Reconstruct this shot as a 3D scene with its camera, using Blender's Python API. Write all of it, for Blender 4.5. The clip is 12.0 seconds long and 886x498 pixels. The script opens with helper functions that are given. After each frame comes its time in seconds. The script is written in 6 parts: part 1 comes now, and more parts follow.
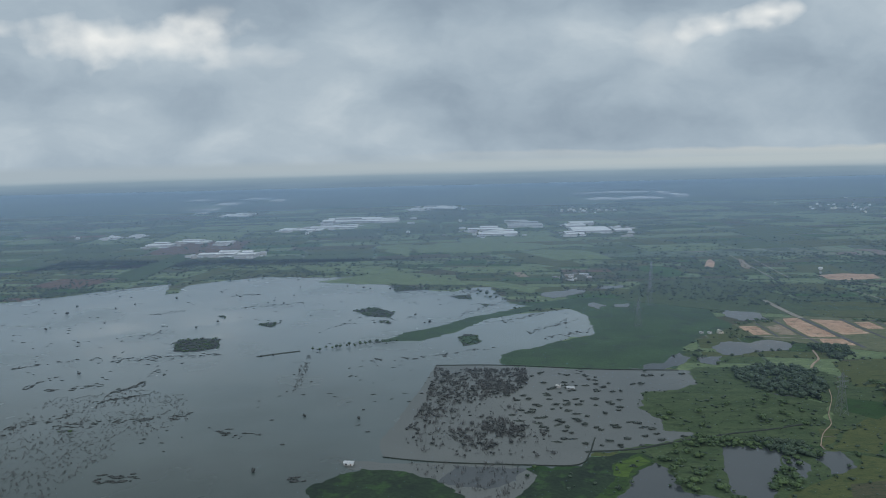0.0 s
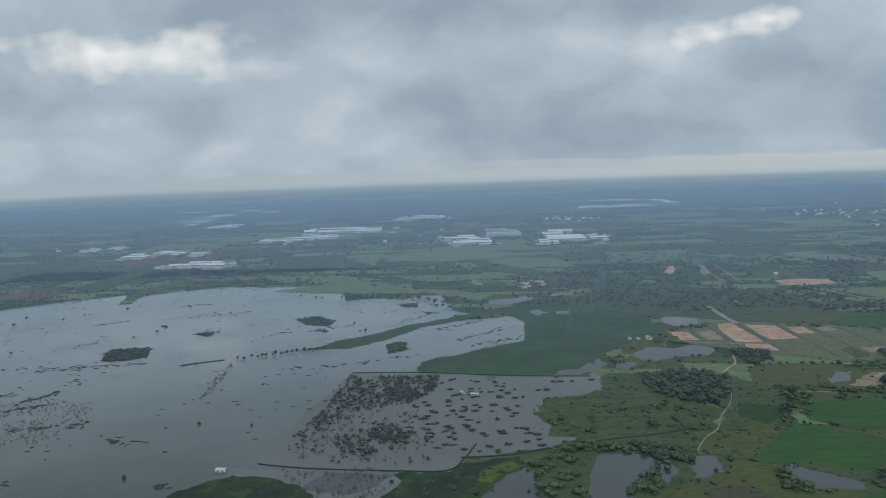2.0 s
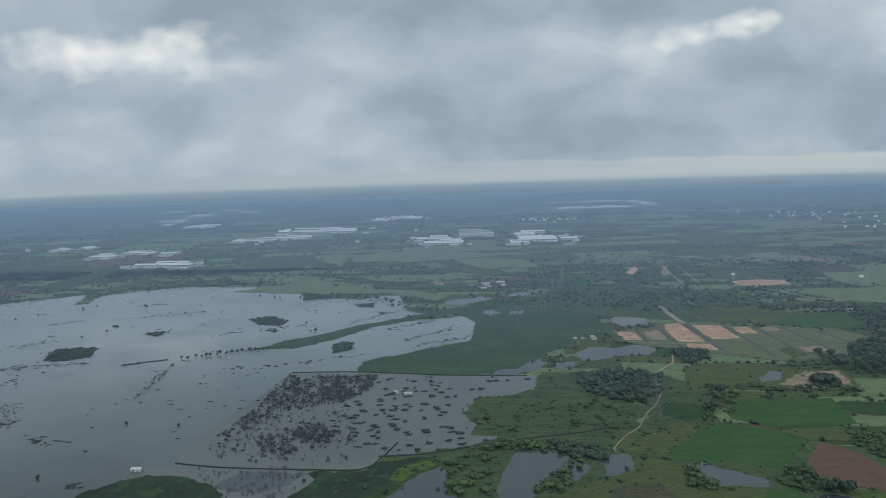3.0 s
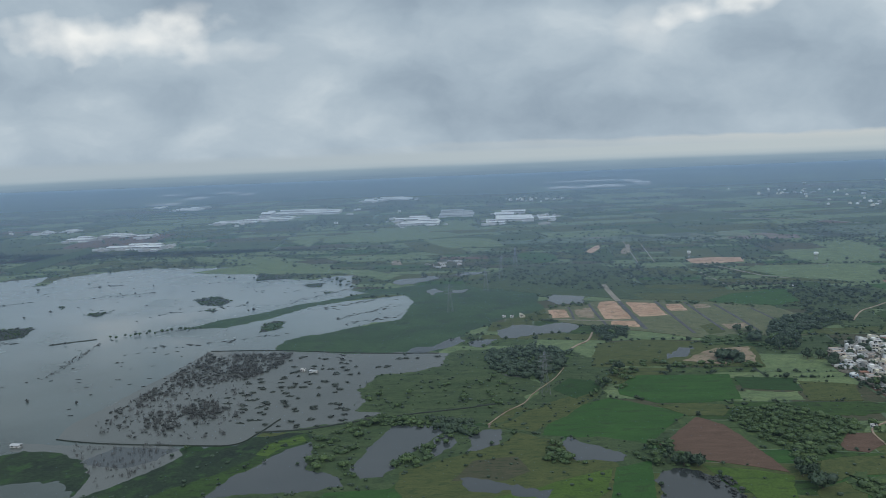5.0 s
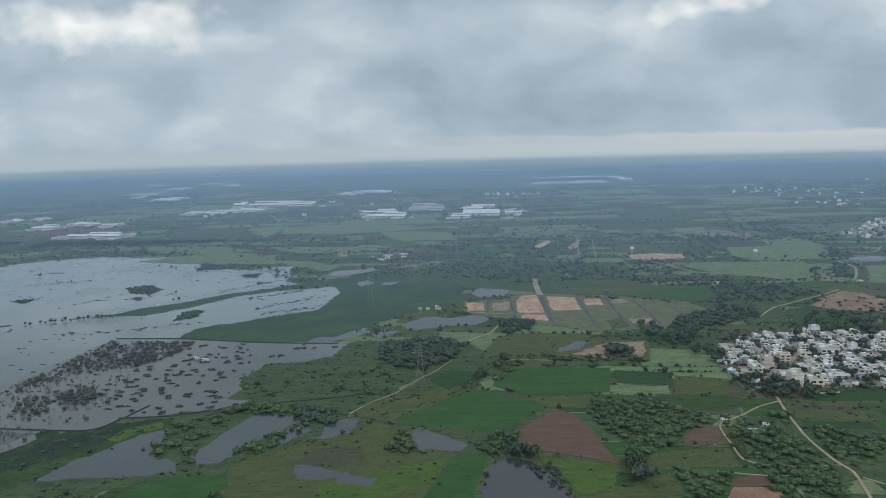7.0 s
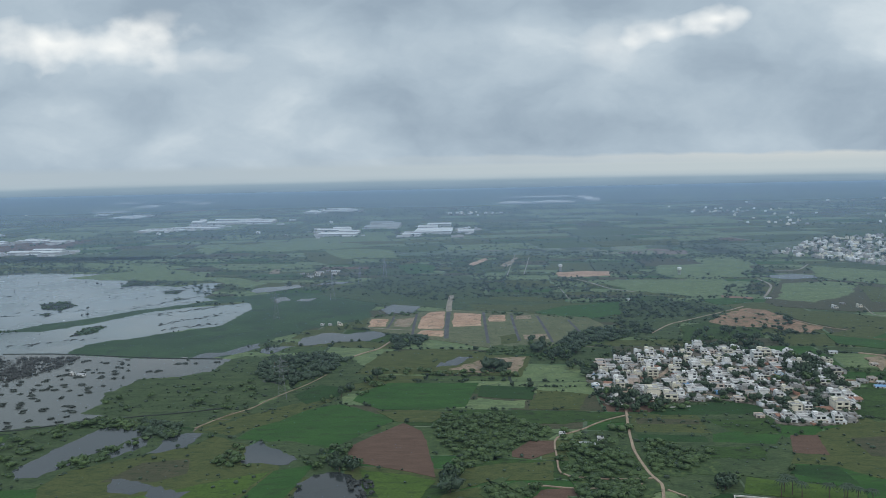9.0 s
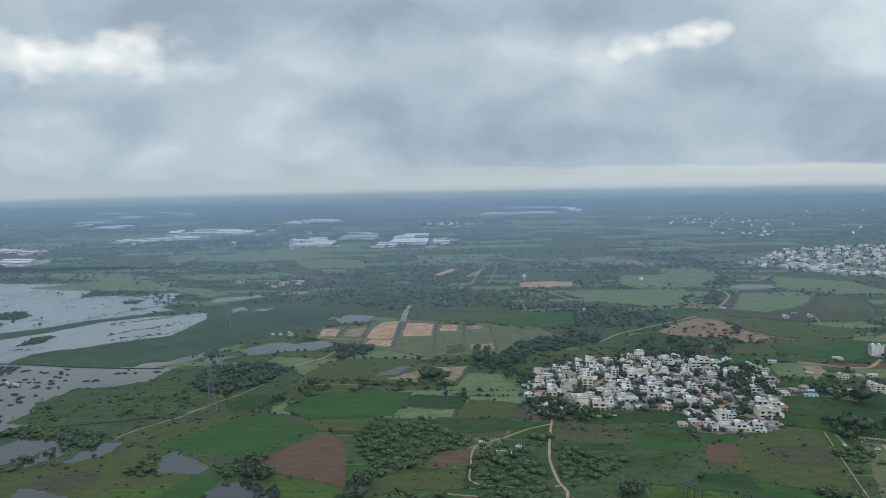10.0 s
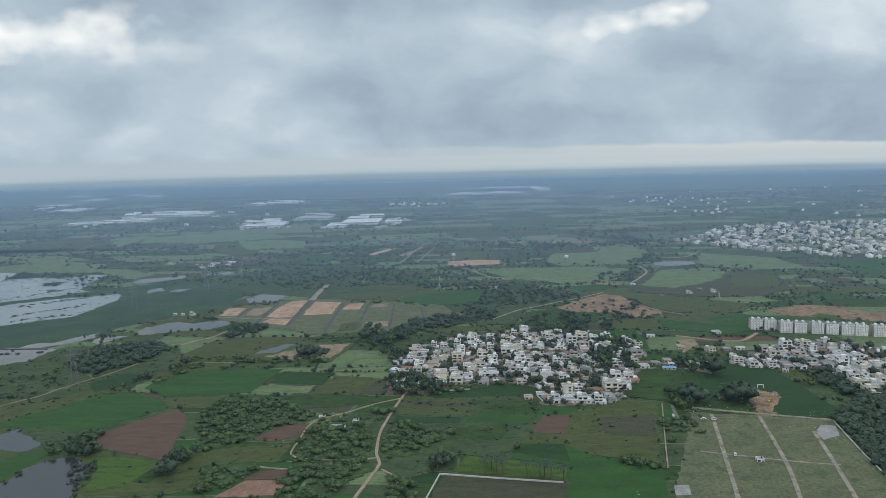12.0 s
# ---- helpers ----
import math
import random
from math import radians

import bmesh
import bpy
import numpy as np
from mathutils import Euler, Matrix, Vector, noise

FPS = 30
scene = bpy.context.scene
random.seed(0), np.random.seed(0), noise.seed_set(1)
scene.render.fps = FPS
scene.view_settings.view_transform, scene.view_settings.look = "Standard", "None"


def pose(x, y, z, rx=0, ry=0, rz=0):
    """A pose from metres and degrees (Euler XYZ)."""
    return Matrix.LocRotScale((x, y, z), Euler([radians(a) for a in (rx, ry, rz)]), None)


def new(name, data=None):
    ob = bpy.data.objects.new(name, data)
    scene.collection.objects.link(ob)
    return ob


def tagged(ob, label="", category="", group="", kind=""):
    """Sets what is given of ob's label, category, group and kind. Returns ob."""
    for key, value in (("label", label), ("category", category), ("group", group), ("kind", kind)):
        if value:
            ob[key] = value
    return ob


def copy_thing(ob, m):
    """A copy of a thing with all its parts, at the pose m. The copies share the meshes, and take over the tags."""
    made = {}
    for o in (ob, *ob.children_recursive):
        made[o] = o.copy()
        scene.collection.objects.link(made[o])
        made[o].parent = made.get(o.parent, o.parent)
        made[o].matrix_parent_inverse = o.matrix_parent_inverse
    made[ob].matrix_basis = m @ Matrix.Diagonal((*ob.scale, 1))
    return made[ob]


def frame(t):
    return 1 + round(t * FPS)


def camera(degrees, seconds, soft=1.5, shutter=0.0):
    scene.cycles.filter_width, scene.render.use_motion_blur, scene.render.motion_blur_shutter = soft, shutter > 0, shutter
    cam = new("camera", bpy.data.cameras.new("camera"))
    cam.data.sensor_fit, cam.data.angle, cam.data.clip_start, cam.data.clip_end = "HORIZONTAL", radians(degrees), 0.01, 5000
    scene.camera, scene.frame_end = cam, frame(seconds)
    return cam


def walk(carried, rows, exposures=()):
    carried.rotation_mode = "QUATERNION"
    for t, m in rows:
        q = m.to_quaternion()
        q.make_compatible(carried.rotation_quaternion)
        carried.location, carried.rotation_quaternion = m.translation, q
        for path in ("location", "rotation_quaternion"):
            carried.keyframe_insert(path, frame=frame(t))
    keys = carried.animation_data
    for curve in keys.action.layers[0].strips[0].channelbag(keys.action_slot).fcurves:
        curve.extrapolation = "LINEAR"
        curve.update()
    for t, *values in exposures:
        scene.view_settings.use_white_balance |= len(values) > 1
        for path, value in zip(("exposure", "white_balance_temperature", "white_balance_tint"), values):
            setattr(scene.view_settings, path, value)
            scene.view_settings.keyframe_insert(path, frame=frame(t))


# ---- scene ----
cam = camera(63.7, 12.0, soft=0.7)
METRES, EYE, TILT, LEAN, TURN = 450.0, 156.4, -6.95, 1.34, 0.0
ROWS = [
    (0.0, 0.0, 0.0, 0.0, 0.0, 0.0, -0.0),
    (0.5, 0.0418, -0.0001, -0.0017, 0.31, 0.04, 0.02),
    (1.0, 0.0826, -0.0012, -0.0029, 0.51, 0.25, 0.14),
    (1.5, 0.1219, -0.0012, -0.0039, 0.79, 0.54, 0.38),
    (2.0, 0.1629, -0.0015, -0.0058, 0.77, 0.82, 0.51),
    (2.5, 0.2042, -0.004, -0.0066, 0.34, 0.91, 0.47),
    (3.0, 0.2469, -0.0038, -0.0082, -0.12, 0.88, 0.38),
    (5.0, 0.4118, -0.0035, -0.0148, 0.82, -0.61, 0.8),
    (5.5, 0.4517, -0.0042, -0.0166, 0.88, -1.01, 0.7),
    (6.0, 0.4945, -0.0035, -0.0178, 0.79, -1.18, 0.43),
    (6.5, 0.5364, -0.0038, -0.0192, 0.82, -1.19, 0.14),
    (7.0, 0.5769, -0.0041, -0.0208, 0.87, -1.05, -0.02),
    (9.0, 0.746, -0.0067, -0.0274, -0.1, 0.53, -0.19),
    (9.5, 0.7879, -0.0075, -0.029, -0.4, 1.01, -0.24),
    (10.0, 0.8285, -0.0086, -0.0303, -0.7, 1.44, -0.24),
    (10.5, 0.8706, -0.0096, -0.0319, -1.0, 1.7, -0.18),
    (11.0, 0.9126, -0.0117, -0.0333, -1.26, 1.59, -0.1),
    (11.5, 0.9562, -0.0142, -0.0344, -1.49, 0.9, 0.05),
    (12.0, 0.999, -0.0169, -0.0355, -1.66, -0.09, 0.23),
]
walk(cam, [(t, pose(0, 0, EYE, TILT, LEAN, TURN) @ pose(METRES * x, METRES * y, METRES * z, 90 + pitch, roll, yaw)) for t, x, y, z, yaw, pitch, roll in ROWS], exposures=[(0, -0.03), (3, -0.03), (6, 0.08), (9, 0.16), (12, 0.2)])

# ---- world, sun, exposure ----
def nodes_of(owner):
    owner.use_nodes = True
    owner.node_tree.nodes.clear()
    return owner.node_tree


def node(nt, kind, inputs=None, operation="", data_type="", blend="", distance="", feature=""):
    n = nt.nodes.new(kind)
    if data_type:
        n.data_type = data_type
    if operation:
        n.operation = operation
    if blend:
        n.blend_type = blend
    if distance:
        n.distance = distance
    if feature:
        n.feature = feature
    for key, value in (inputs or {}).items():
        if isinstance(value, bpy.types.NodeSocket):
            nt.links.new(value, n.inputs[key])
        else:
            n.inputs[key].default_value = value
    return n


def math_node(nt, op, a, b=0.0, c=0.0, clamp=False):
    n = node(nt, "ShaderNodeMath", operation=op)
    n.use_clamp = clamp
    for i, value in enumerate((a, b, c)):
        if isinstance(value, bpy.types.NodeSocket):
            nt.links.new(value, n.inputs[i])
        else:
            n.inputs[i].default_value = value
    return n.outputs[0]


def ramp(nt, fac, stops, mode="LINEAR"):
    n = node(nt, "ShaderNodeValToRGB", {"Fac": fac})
    n.color_ramp.interpolation = mode
    els = n.color_ramp.elements
    while len(els) < len(stops):
        els.new(0.5)
    for el, (at, col) in zip(els, stops):
        el.position, el.color = at, (*col, 1) if len(col) == 3 else col
    return n.outputs[0]


def mix(nt, fac, a, b, blend="MIX"):
    n = node(nt, "ShaderNodeMix", data_type="RGBA", blend=blend)
    for key, value in ((0, fac), (6, a), (7, b)):
        if isinstance(value, bpy.types.NodeSocket):
            nt.links.new(value, n.inputs[key])
        elif key == 0:
            n.inputs[0].default_value = value
        else:
            n.inputs[key].default_value = (*value, 1)
    return n.outputs[2]


def noise_of(nt, vec, size, detail=3.0, rough=0.55, out=0):
    return node(nt, "ShaderNodeTexNoise", {"Vector": vec, "Scale": 1.0 / size, "Detail": detail, "Roughness": rough}).outputs[out]


SUN_HEIGHT, SUN_TURN = 42.0, 150.0
world = bpy.data.worlds.new("overcast")
scene.world = world
nt = nodes_of(world)
way = node(nt, "ShaderNodeTexCoord").outputs["Generated"]
height = node(nt, "ShaderNodeSeparateXYZ", {0: way}).outputs[2]
sky = node(nt, "ShaderNodeTexSky")
sky.sky_type, sky.sun_disc, sky.sun_elevation, sky.sun_rotation = "NISHITA", False, radians(SUN_HEIGHT), radians(SUN_TURN)
clear = mix(nt, 1.0, sky.outputs[0], (0.10, 0.10, 0.10), "MULTIPLY")
cloud = ramp(nt, noise_of(nt, way, 0.35, 4.0), [(0.3, (0.56, 0.67, 0.76)), (0.7, (0.78, 0.88, 0.95))])
above = mix(nt, 0.85, clear, cloud)
# an overcast sky is brightest overhead
dome = node(nt, "ShaderNodeMapRange", {"Value": height, "From Min": 0.25, "From Max": 0.8, "To Min": 0.72, "To Max": 1.22}).outputs[0]
above = mix(nt, 1.0, above, node(nt, "ShaderNodeCombineXYZ", {0: dome, 1: dome, 2: dome}).outputs[0], "MULTIPLY")
band = ramp(nt, height, [(0.0, (0.46, 0.525, 0.55)), (0.012, (0.53, 0.57, 0.575)), (0.03, (0.47, 0.535, 0.565)), (0.08, (0.42, 0.50, 0.56))])
east = node(nt, "ShaderNodeSeparateXYZ", {0: way}).outputs[0]
band = mix(nt, math_node(nt, "ADD", math_node(nt, "MULTIPLY", east, 1.3), 0.5, clamp=True), (0.385, 0.460, 0.515), band)
above = mix(nt, math_node(nt, "MULTIPLY", math_node(nt, "SUBTRACT", height, 0.05), 12.0, clamp=True), band, above)
# far land below the horizon, blue haze painted into its colour
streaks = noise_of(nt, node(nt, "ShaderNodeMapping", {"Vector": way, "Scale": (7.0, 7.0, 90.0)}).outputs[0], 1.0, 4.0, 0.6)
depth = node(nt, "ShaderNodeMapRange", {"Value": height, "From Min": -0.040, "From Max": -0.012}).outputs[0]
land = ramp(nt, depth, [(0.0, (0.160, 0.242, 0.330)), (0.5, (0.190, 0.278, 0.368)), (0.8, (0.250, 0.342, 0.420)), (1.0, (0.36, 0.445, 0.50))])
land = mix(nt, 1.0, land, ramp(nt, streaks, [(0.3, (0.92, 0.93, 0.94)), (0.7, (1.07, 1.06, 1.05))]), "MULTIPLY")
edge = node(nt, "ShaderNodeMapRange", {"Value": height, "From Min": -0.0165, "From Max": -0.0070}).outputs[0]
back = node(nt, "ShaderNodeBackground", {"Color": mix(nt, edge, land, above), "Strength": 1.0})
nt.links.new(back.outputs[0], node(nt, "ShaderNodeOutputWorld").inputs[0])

sun = new("sun", bpy.data.lights.new("sun", "SUN"))
sun.data.energy, sun.data.angle, sun.data.color = 0.8, radians(16), (1.0, 0.935, 0.84)
sun.matrix_world = pose(0, 0, 1500, 90 - SUN_HEIGHT, 0, 180 - SUN_TURN)
scene.view_settings.exposure = 0.0


# ---- materials ----
def surface(name, rough=0.85, specular=0.5):
    m = bpy.data.materials.new(name)
    nt = nodes_of(m)
    bsdf = node(nt, "ShaderNodeBsdfPrincipled", {"Roughness": rough, "Specular IOR Level": specular})
    nt.links.new(bsdf.outputs[0], node(nt, "ShaderNodeOutputMaterial").inputs[0])
    return m, nt, bsdf, node(nt, "ShaderNodeNewGeometry").outputs["Position"]


def relief(nt, bsdf, fac, strength, distance):
    nt.links.new(node(nt, "ShaderNodeBump", {"Height": fac, "Strength": strength, "Distance": distance}).outputs[0], bsdf.inputs["Normal"])


def earth(name, low, high, blotch, grain, rough=0.9, bump=0.5, specular=0.3, third=None, stretch=None):
    """A ground cover in two tones: blotches of one size in metres, with finer grain over them."""
    m, nt, bsdf, pos = surface(name, rough, specular)
    if stretch:
        pos = node(nt, "ShaderNodeMapping", {"Vector": pos, "Rotation": (0, 0, stretch[0]), "Scale": (1, stretch[1], 1)}).outputs[0]
    big, fine = noise_of(nt, pos, blotch, 5.0, 0.6), noise_of(nt, pos, grain, 4.0, 0.65)
    col = ramp(nt, big, [(0.32, low), (0.68, high)])
    if third:
        col = mix(nt, ramp(nt, noise_of(nt, pos, blotch * 0.37, 4.0), [(0.52, (0, 0, 0)), (0.66, (1, 1, 1))]), col, third)
    col = mix(nt, 1.0, col, ramp(nt, fine, [(0.25, (0.56, 0.58, 0.6)), (0.75, (1.36, 1.34, 1.3))]), "MULTIPLY")
    nt.links.new(col, bsdf.inputs["Base Color"])
    relief(nt, bsdf, fine, bump, grain * 0.3)
    return m


def water_of(name, low, high, rough=0.04, ripple=0.02, far_sheen=None):
    """Muddy water; the last colour paints sky sheen in, paler towards the far shore."""
    m, nt, bsdf, pos = surface(name, rough)
    bsdf.inputs["IOR"].default_value = 1.36
    col = ramp(nt, noise_of(nt, pos, 160.0, 4.0), [(0.35, low), (0.65, high)])
    if far_sheen:
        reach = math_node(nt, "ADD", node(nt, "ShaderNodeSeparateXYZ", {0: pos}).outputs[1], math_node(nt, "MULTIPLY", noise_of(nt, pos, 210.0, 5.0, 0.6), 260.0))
        col = mix(nt, node(nt, "ShaderNodeMapRange", {"Value": reach, "From Min": 400.0, "From Max": 820.0}).outputs[0], col, far_sheen)
    nt.links.new(col, bsdf.inputs["Base Color"])
    nt.links.new(ramp(nt, noise_of(nt, pos, 90.0, 4.0), [(0.4, (rough * 0.6,) * 3), (0.65, (rough * 2.2,) * 3)]), bsdf.inputs["Roughness"])
    relief(nt, bsdf, noise_of(nt, pos, 1.6, 3.0), ripple, 0.06)
    return m


def leaves_of(name, dark, light):
    m, nt, bsdf, pos = surface(name, 0.6, 0.35)
    geo = nt.nodes["Geometry"].outputs["Random Per Island"]
    own = node(nt, "ShaderNodeObjectInfo").outputs["Random"]
    fac = math_node(nt, "ADD", math_node(nt, "MULTIPLY", geo, 0.55), math_node(nt, "MULTIPLY", own, 0.25))
    fac = math_node(nt, "ADD", fac, math_node(nt, "MULTIPLY", noise_of(nt, pos, 1.3, 4.0), 0.25))
    fac = math_node(nt, "ADD", fac, math_node(nt, "MULTIPLY", math_node(nt, "SUBTRACT", noise_of(nt, pos, 14.0, 2.0), 0.4), 0.7))
    nt.links.new(ramp(nt, fac, [(0.15, dark), (1.0, light)]), bsdf.inputs["Base Color"])
    relief(nt, bsdf, noise_of(nt, pos, 0.7, 3.0), 0.9, 0.5)
    return m


def plain_of(name, col, rough=0.7, metallic=0.0, dirt=0.25, vary=0.0, scale=3.0):
    """Paint, render or metal with stains at two sizes."""
    m, nt, bsdf, pos = surface(name, rough)
    bsdf.inputs["Metallic"].default_value = metallic
    stain, grain = noise_of(nt, pos, scale, 5.0, 0.65), noise_of(nt, pos, scale * 0.12, 3.0)
    c = mix(nt, 1.0, col, ramp(nt, stain, [(0.3, (1 - dirt,) * 3), (0.62, (1.05,) * 3)]), "MULTIPLY")
    c = mix(nt, 1.0, c, ramp(nt, grain, [(0.3, (0.9,) * 3), (0.7, (1.07,) * 3)]), "MULTIPLY")
    if vary:
        own = node(nt, "ShaderNodeObjectInfo").outputs["Random"]
        c = mix(nt, 1.0, c, ramp(nt, own, [(0.0, (1 - vary,) * 3), (1.0, (1.0,) * 3)]), "MULTIPLY")
    nt.links.new(c, bsdf.inputs["Base Color"])
    relief(nt, bsdf, grain, 0.15, 0.02)
    return m


def countryside():
    """Small fields, hedges, scrub and woodland of the plain."""
    m, nt, bsdf, pos = surface("countryside", 0.75, 0.3)
    warp = noise_of(nt, pos, 120.0, 2.0, out=1)
    off = node(nt, "ShaderNodeVectorMath", {0: warp, 1: (0.370, 0.390, 0.500)}, operation="SUBTRACT").outputs[0]
    off = node(nt, "ShaderNodeVectorMath", {0: off, 3: 70.0}, operation="SCALE").outputs[0]
    bent = node(nt, "ShaderNodeVectorMath", {0: pos, 1: off}, operation="ADD").outputs[0]
    bent = node(nt, "ShaderNodeMapping", {"Vector": bent, "Rotation": (0, 0, 0.35), "Scale": (1.0, 0.75, 0.0)}).outputs[0]
    cell = node(nt, "ShaderNodeTexVoronoi", {"Vector": bent, "Scale": 1 / 46.0}, distance="CHEBYCHEV")
    rim = node(nt, "ShaderNodeTexVoronoi", {"Vector": bent, "Scale": 1 / 46.0}, feature="DISTANCE_TO_EDGE")
    pick = node(nt, "ShaderNodeSeparateXYZ", {0: cell.outputs["Color"]}).outputs
    field = ramp(nt, pick[0], [(0.0, (0.057, 0.107, 0.047)), (0.25, (0.105, 0.157, 0.078)), (0.45, (0.068, 0.137, 0.052)), (0.62, (0.135, 0.163, 0.098)), (0.8, (0.053, 0.081, 0.047)), (0.93, (0.173, 0.131, 0.111))], "CONSTANT")
    scrub = ramp(nt, noise_of(nt, pos, 14.0, 5.0, 0.65), [(0.35, (0.043, 0.073, 0.039)), (0.65, (0.101, 0.142, 0.078))])
    wild = ramp(nt, noise_of(nt, pos, 210.0, 5.0, 0.6), [(0.46, (0, 0, 0)), (0.54, (1, 1, 1))])
    col = mix(nt, wild, field, scrub)
    hedge = ramp(nt, math_node(nt, "ADD", rim.outputs["Distance"], math_node(nt, "MULTIPLY", noise_of(nt, pos, 9.0, 3.0), 0.06)), [(0.035, (1, 1, 1)), (0.055, (0, 0, 0))])
    col = mix(nt, hedge, col, (0.021, 0.035, 0.020))
    wood = ramp(nt, noise_of(nt, node(nt, "ShaderNodeMapping", {"Vector": pos, "Scale": (1, 0.55, 1)}).outputs[0], 330.0, 6.0, 0.62), [(0.52, (0, 0, 0)), (0.60, (1, 1, 1))])
    col = mix(nt, wood, col, (0.022, 0.036, 0.024))
    grain = noise_of(nt, pos, 3.5, 4.0, 0.7)
    col = mix(nt, 1.0, col, ramp(nt, grain, [(0.25, (0.65,) * 3), (0.75, (1.3,) * 3)]), "MULTIPLY")
    nt.links.new(col, bsdf.inputs["Base Color"])
    relief(nt, bsdf, grain, 0.6, 0.8)
    return m


GROUND = countryside()
COVER = {
    "lake": water_of("muddy_lake_water", (0.022, 0.034, 0.027), (0.036, 0.050, 0.041), 0.15, far_sheen=(0.185, 0.225, 0.235)),
    "pond": water_of("pond_water", (0.034, 0.042, 0.045), (0.054, 0.062, 0.064), 0.08),
    "dark_pond": water_of("dark_pond_water", (0.022, 0.028, 0.028), (0.040, 0.045, 0.045), 0.12),
    "silt": water_of("silty_water", (0.078, 0.086, 0.080), (0.102, 0.109, 0.100), 0.10),
    "mat": earth("floating_weed", (0.009, 0.019, 0.012), (0.020, 0.041, 0.017), 26, 2.0, third=(0.026, 0.060, 0.017)),
    "meadow": earth("flooded_meadow", (0.022, 0.051, 0.025), (0.043, 0.086, 0.037), 60, 2.2, third=(0.028, 0.053, 0.031)),
    "verge": earth("lush_grass", (0.019, 0.045, 0.009), (0.038, 0.078, 0.014), 18, 1.4, third=(0.015, 0.031, 0.009), stretch=(0.1, 2.2)),
    "thicket_floor": earth("thicket_undergrowth", (0.030, 0.056, 0.020), (0.056, 0.091, 0.030), 9, 1.3, third=(0.075, 0.108, 0.034)),
    "scrub": earth("scrub_grass", (0.032, 0.059, 0.022), (0.060, 0.088, 0.035), 22, 1.8, third=(0.026, 0.045, 0.017), stretch=(0.1, 2.0)),
    "islet": earth("islet_weeds", (0.024, 0.030, 0.031), (0.044, 0.050, 0.048), 9, 1.2),
    "rice": earth("young_rice", (0.018, 0.063, 0.011), (0.032, 0.091, 0.016), 30, 1.0, third=(0.024, 0.056, 0.014), stretch=(0.15, 3.0)),
    "deep_rice": earth("dense_rice", (0.012, 0.042, 0.009), (0.022, 0.060, 0.013), 25, 1.0, third=(0.017, 0.037, 0.011), stretch=(0.1, 3.0)),
    "lime": earth("bright_grass", (0.044, 0.085, 0.011), (0.065, 0.112, 0.017), 20, 1.2, third=(0.034, 0.063, 0.014), stretch=(0.1, 2.5)),
    "olive": earth("dry_grass", (0.050, 0.068, 0.019), (0.076, 0.090, 0.028), 16, 1.3, third=(0.034, 0.055, 0.017), stretch=(0.1, 2.8)),
    "pasture": earth("pasture_grass", (0.092, 0.140, 0.063), (0.141, 0.187, 0.084), 24, 2.4, third=(0.079, 0.113, 0.058), stretch=(0.1, 2.0)),
    "stubble": earth("stubble", (0.047, 0.052, 0.027), (0.072, 0.069, 0.039), 14, 1.1, third=(0.034, 0.047, 0.020), stretch=(0.1, 3.2)),
    "yard": earth("trodden_yard", (0.100, 0.088, 0.074), (0.185, 0.165, 0.140), 7, 0.9, third=(0.050, 0.062, 0.036)),
    "plot_grass": earth("plot_grass", (0.090, 0.104, 0.055), (0.128, 0.135, 0.070), 18, 1.5, third=(0.070, 0.094, 0.047)),
    "soil": earth("ploughed_soil", (0.084, 0.051, 0.035), (0.123, 0.075, 0.053), 14, 0.9, stretch=(0.5, 4.0)),
    "red_soil": earth("red_soil", (0.180, 0.105, 0.075), (0.300, 0.175, 0.125), 12, 0.9),
    "orange_soil": earth("bare_orange_soil", (0.320, 0.195, 0.125), (0.500, 0.335, 0.240), 18, 1.2, third=(0.250, 0.185, 0.125)),
    "broken_soil": earth("broken_red_soil", (0.180, 0.114, 0.074), (0.312, 0.198, 0.132), 16, 1.4, third=(0.074, 0.102, 0.050)),
    "pale_soil": earth("bare_pale_soil", (0.200, 0.150, 0.105), (0.300, 0.235, 0.170), 14, 1.2, third=(0.110, 0.120, 0.060)),
    "concrete": earth("cast_concrete", (0.22, 0.22, 0.215), (0.32, 0.32, 0.31), 6, 0.6),
    "tar": earth("asphalt", (0.060, 0.062, 0.066), (0.100, 0.102, 0.106), 10, 0.6),
    "lane": earth("gravel_lane", (0.20, 0.175, 0.145), (0.33, 0.290, 0.240), 9, 0.8, third=(0.14, 0.14, 0.09)),
    "dirt": earth("dirt_track", (0.23, 0.170, 0.125), (0.36, 0.280, 0.210), 9, 0.8),
    "bank": earth("weedy_bank", (0.020, 0.028, 0.023), (0.037, 0.045, 0.036), 9, 1.2),
}
COVER["pool"], COVER["dike"] = COVER["pond"], COVER["bank"]
TREE_DARK = leaves_of("dark_foliage", (0.019, 0.034, 0.022), (0.052, 0.086, 0.046))
TREE_GREEN = leaves_of("green_foliage", (0.018, 0.042, 0.017), (0.078, 0.126, 0.040))
TREE_GREY = leaves_of("drowned_foliage", (0.028, 0.033, 0.032), (0.062, 0.068, 0.064))
TREE_MARSH = leaves_of("marsh_weeds", (0.022, 0.030, 0.027), (0.050, 0.062, 0.050))
TWIG = plain_of("wet_twigs", (0.100, 0.102, 0.102), 0.8, scale=4.0)
BARK = plain_of("bark", (0.10, 0.075, 0.055), 0.9, scale=0.6)


# ---- ground, water, fields and tracks ----
def finish(bm, name, material, parent=None):
    me = bpy.data.meshes.new(name)
    bm.to_mesh(me)
    bm.free()
    me.materials.append(material)
    ob = new(name, me)
    if parent:
        ob.parent = parent
    return ob


def part(name, bm, material, parent, label=""):
    ob = finish(bm, name, material, parent)
    return tagged(ob, label) if label else ob


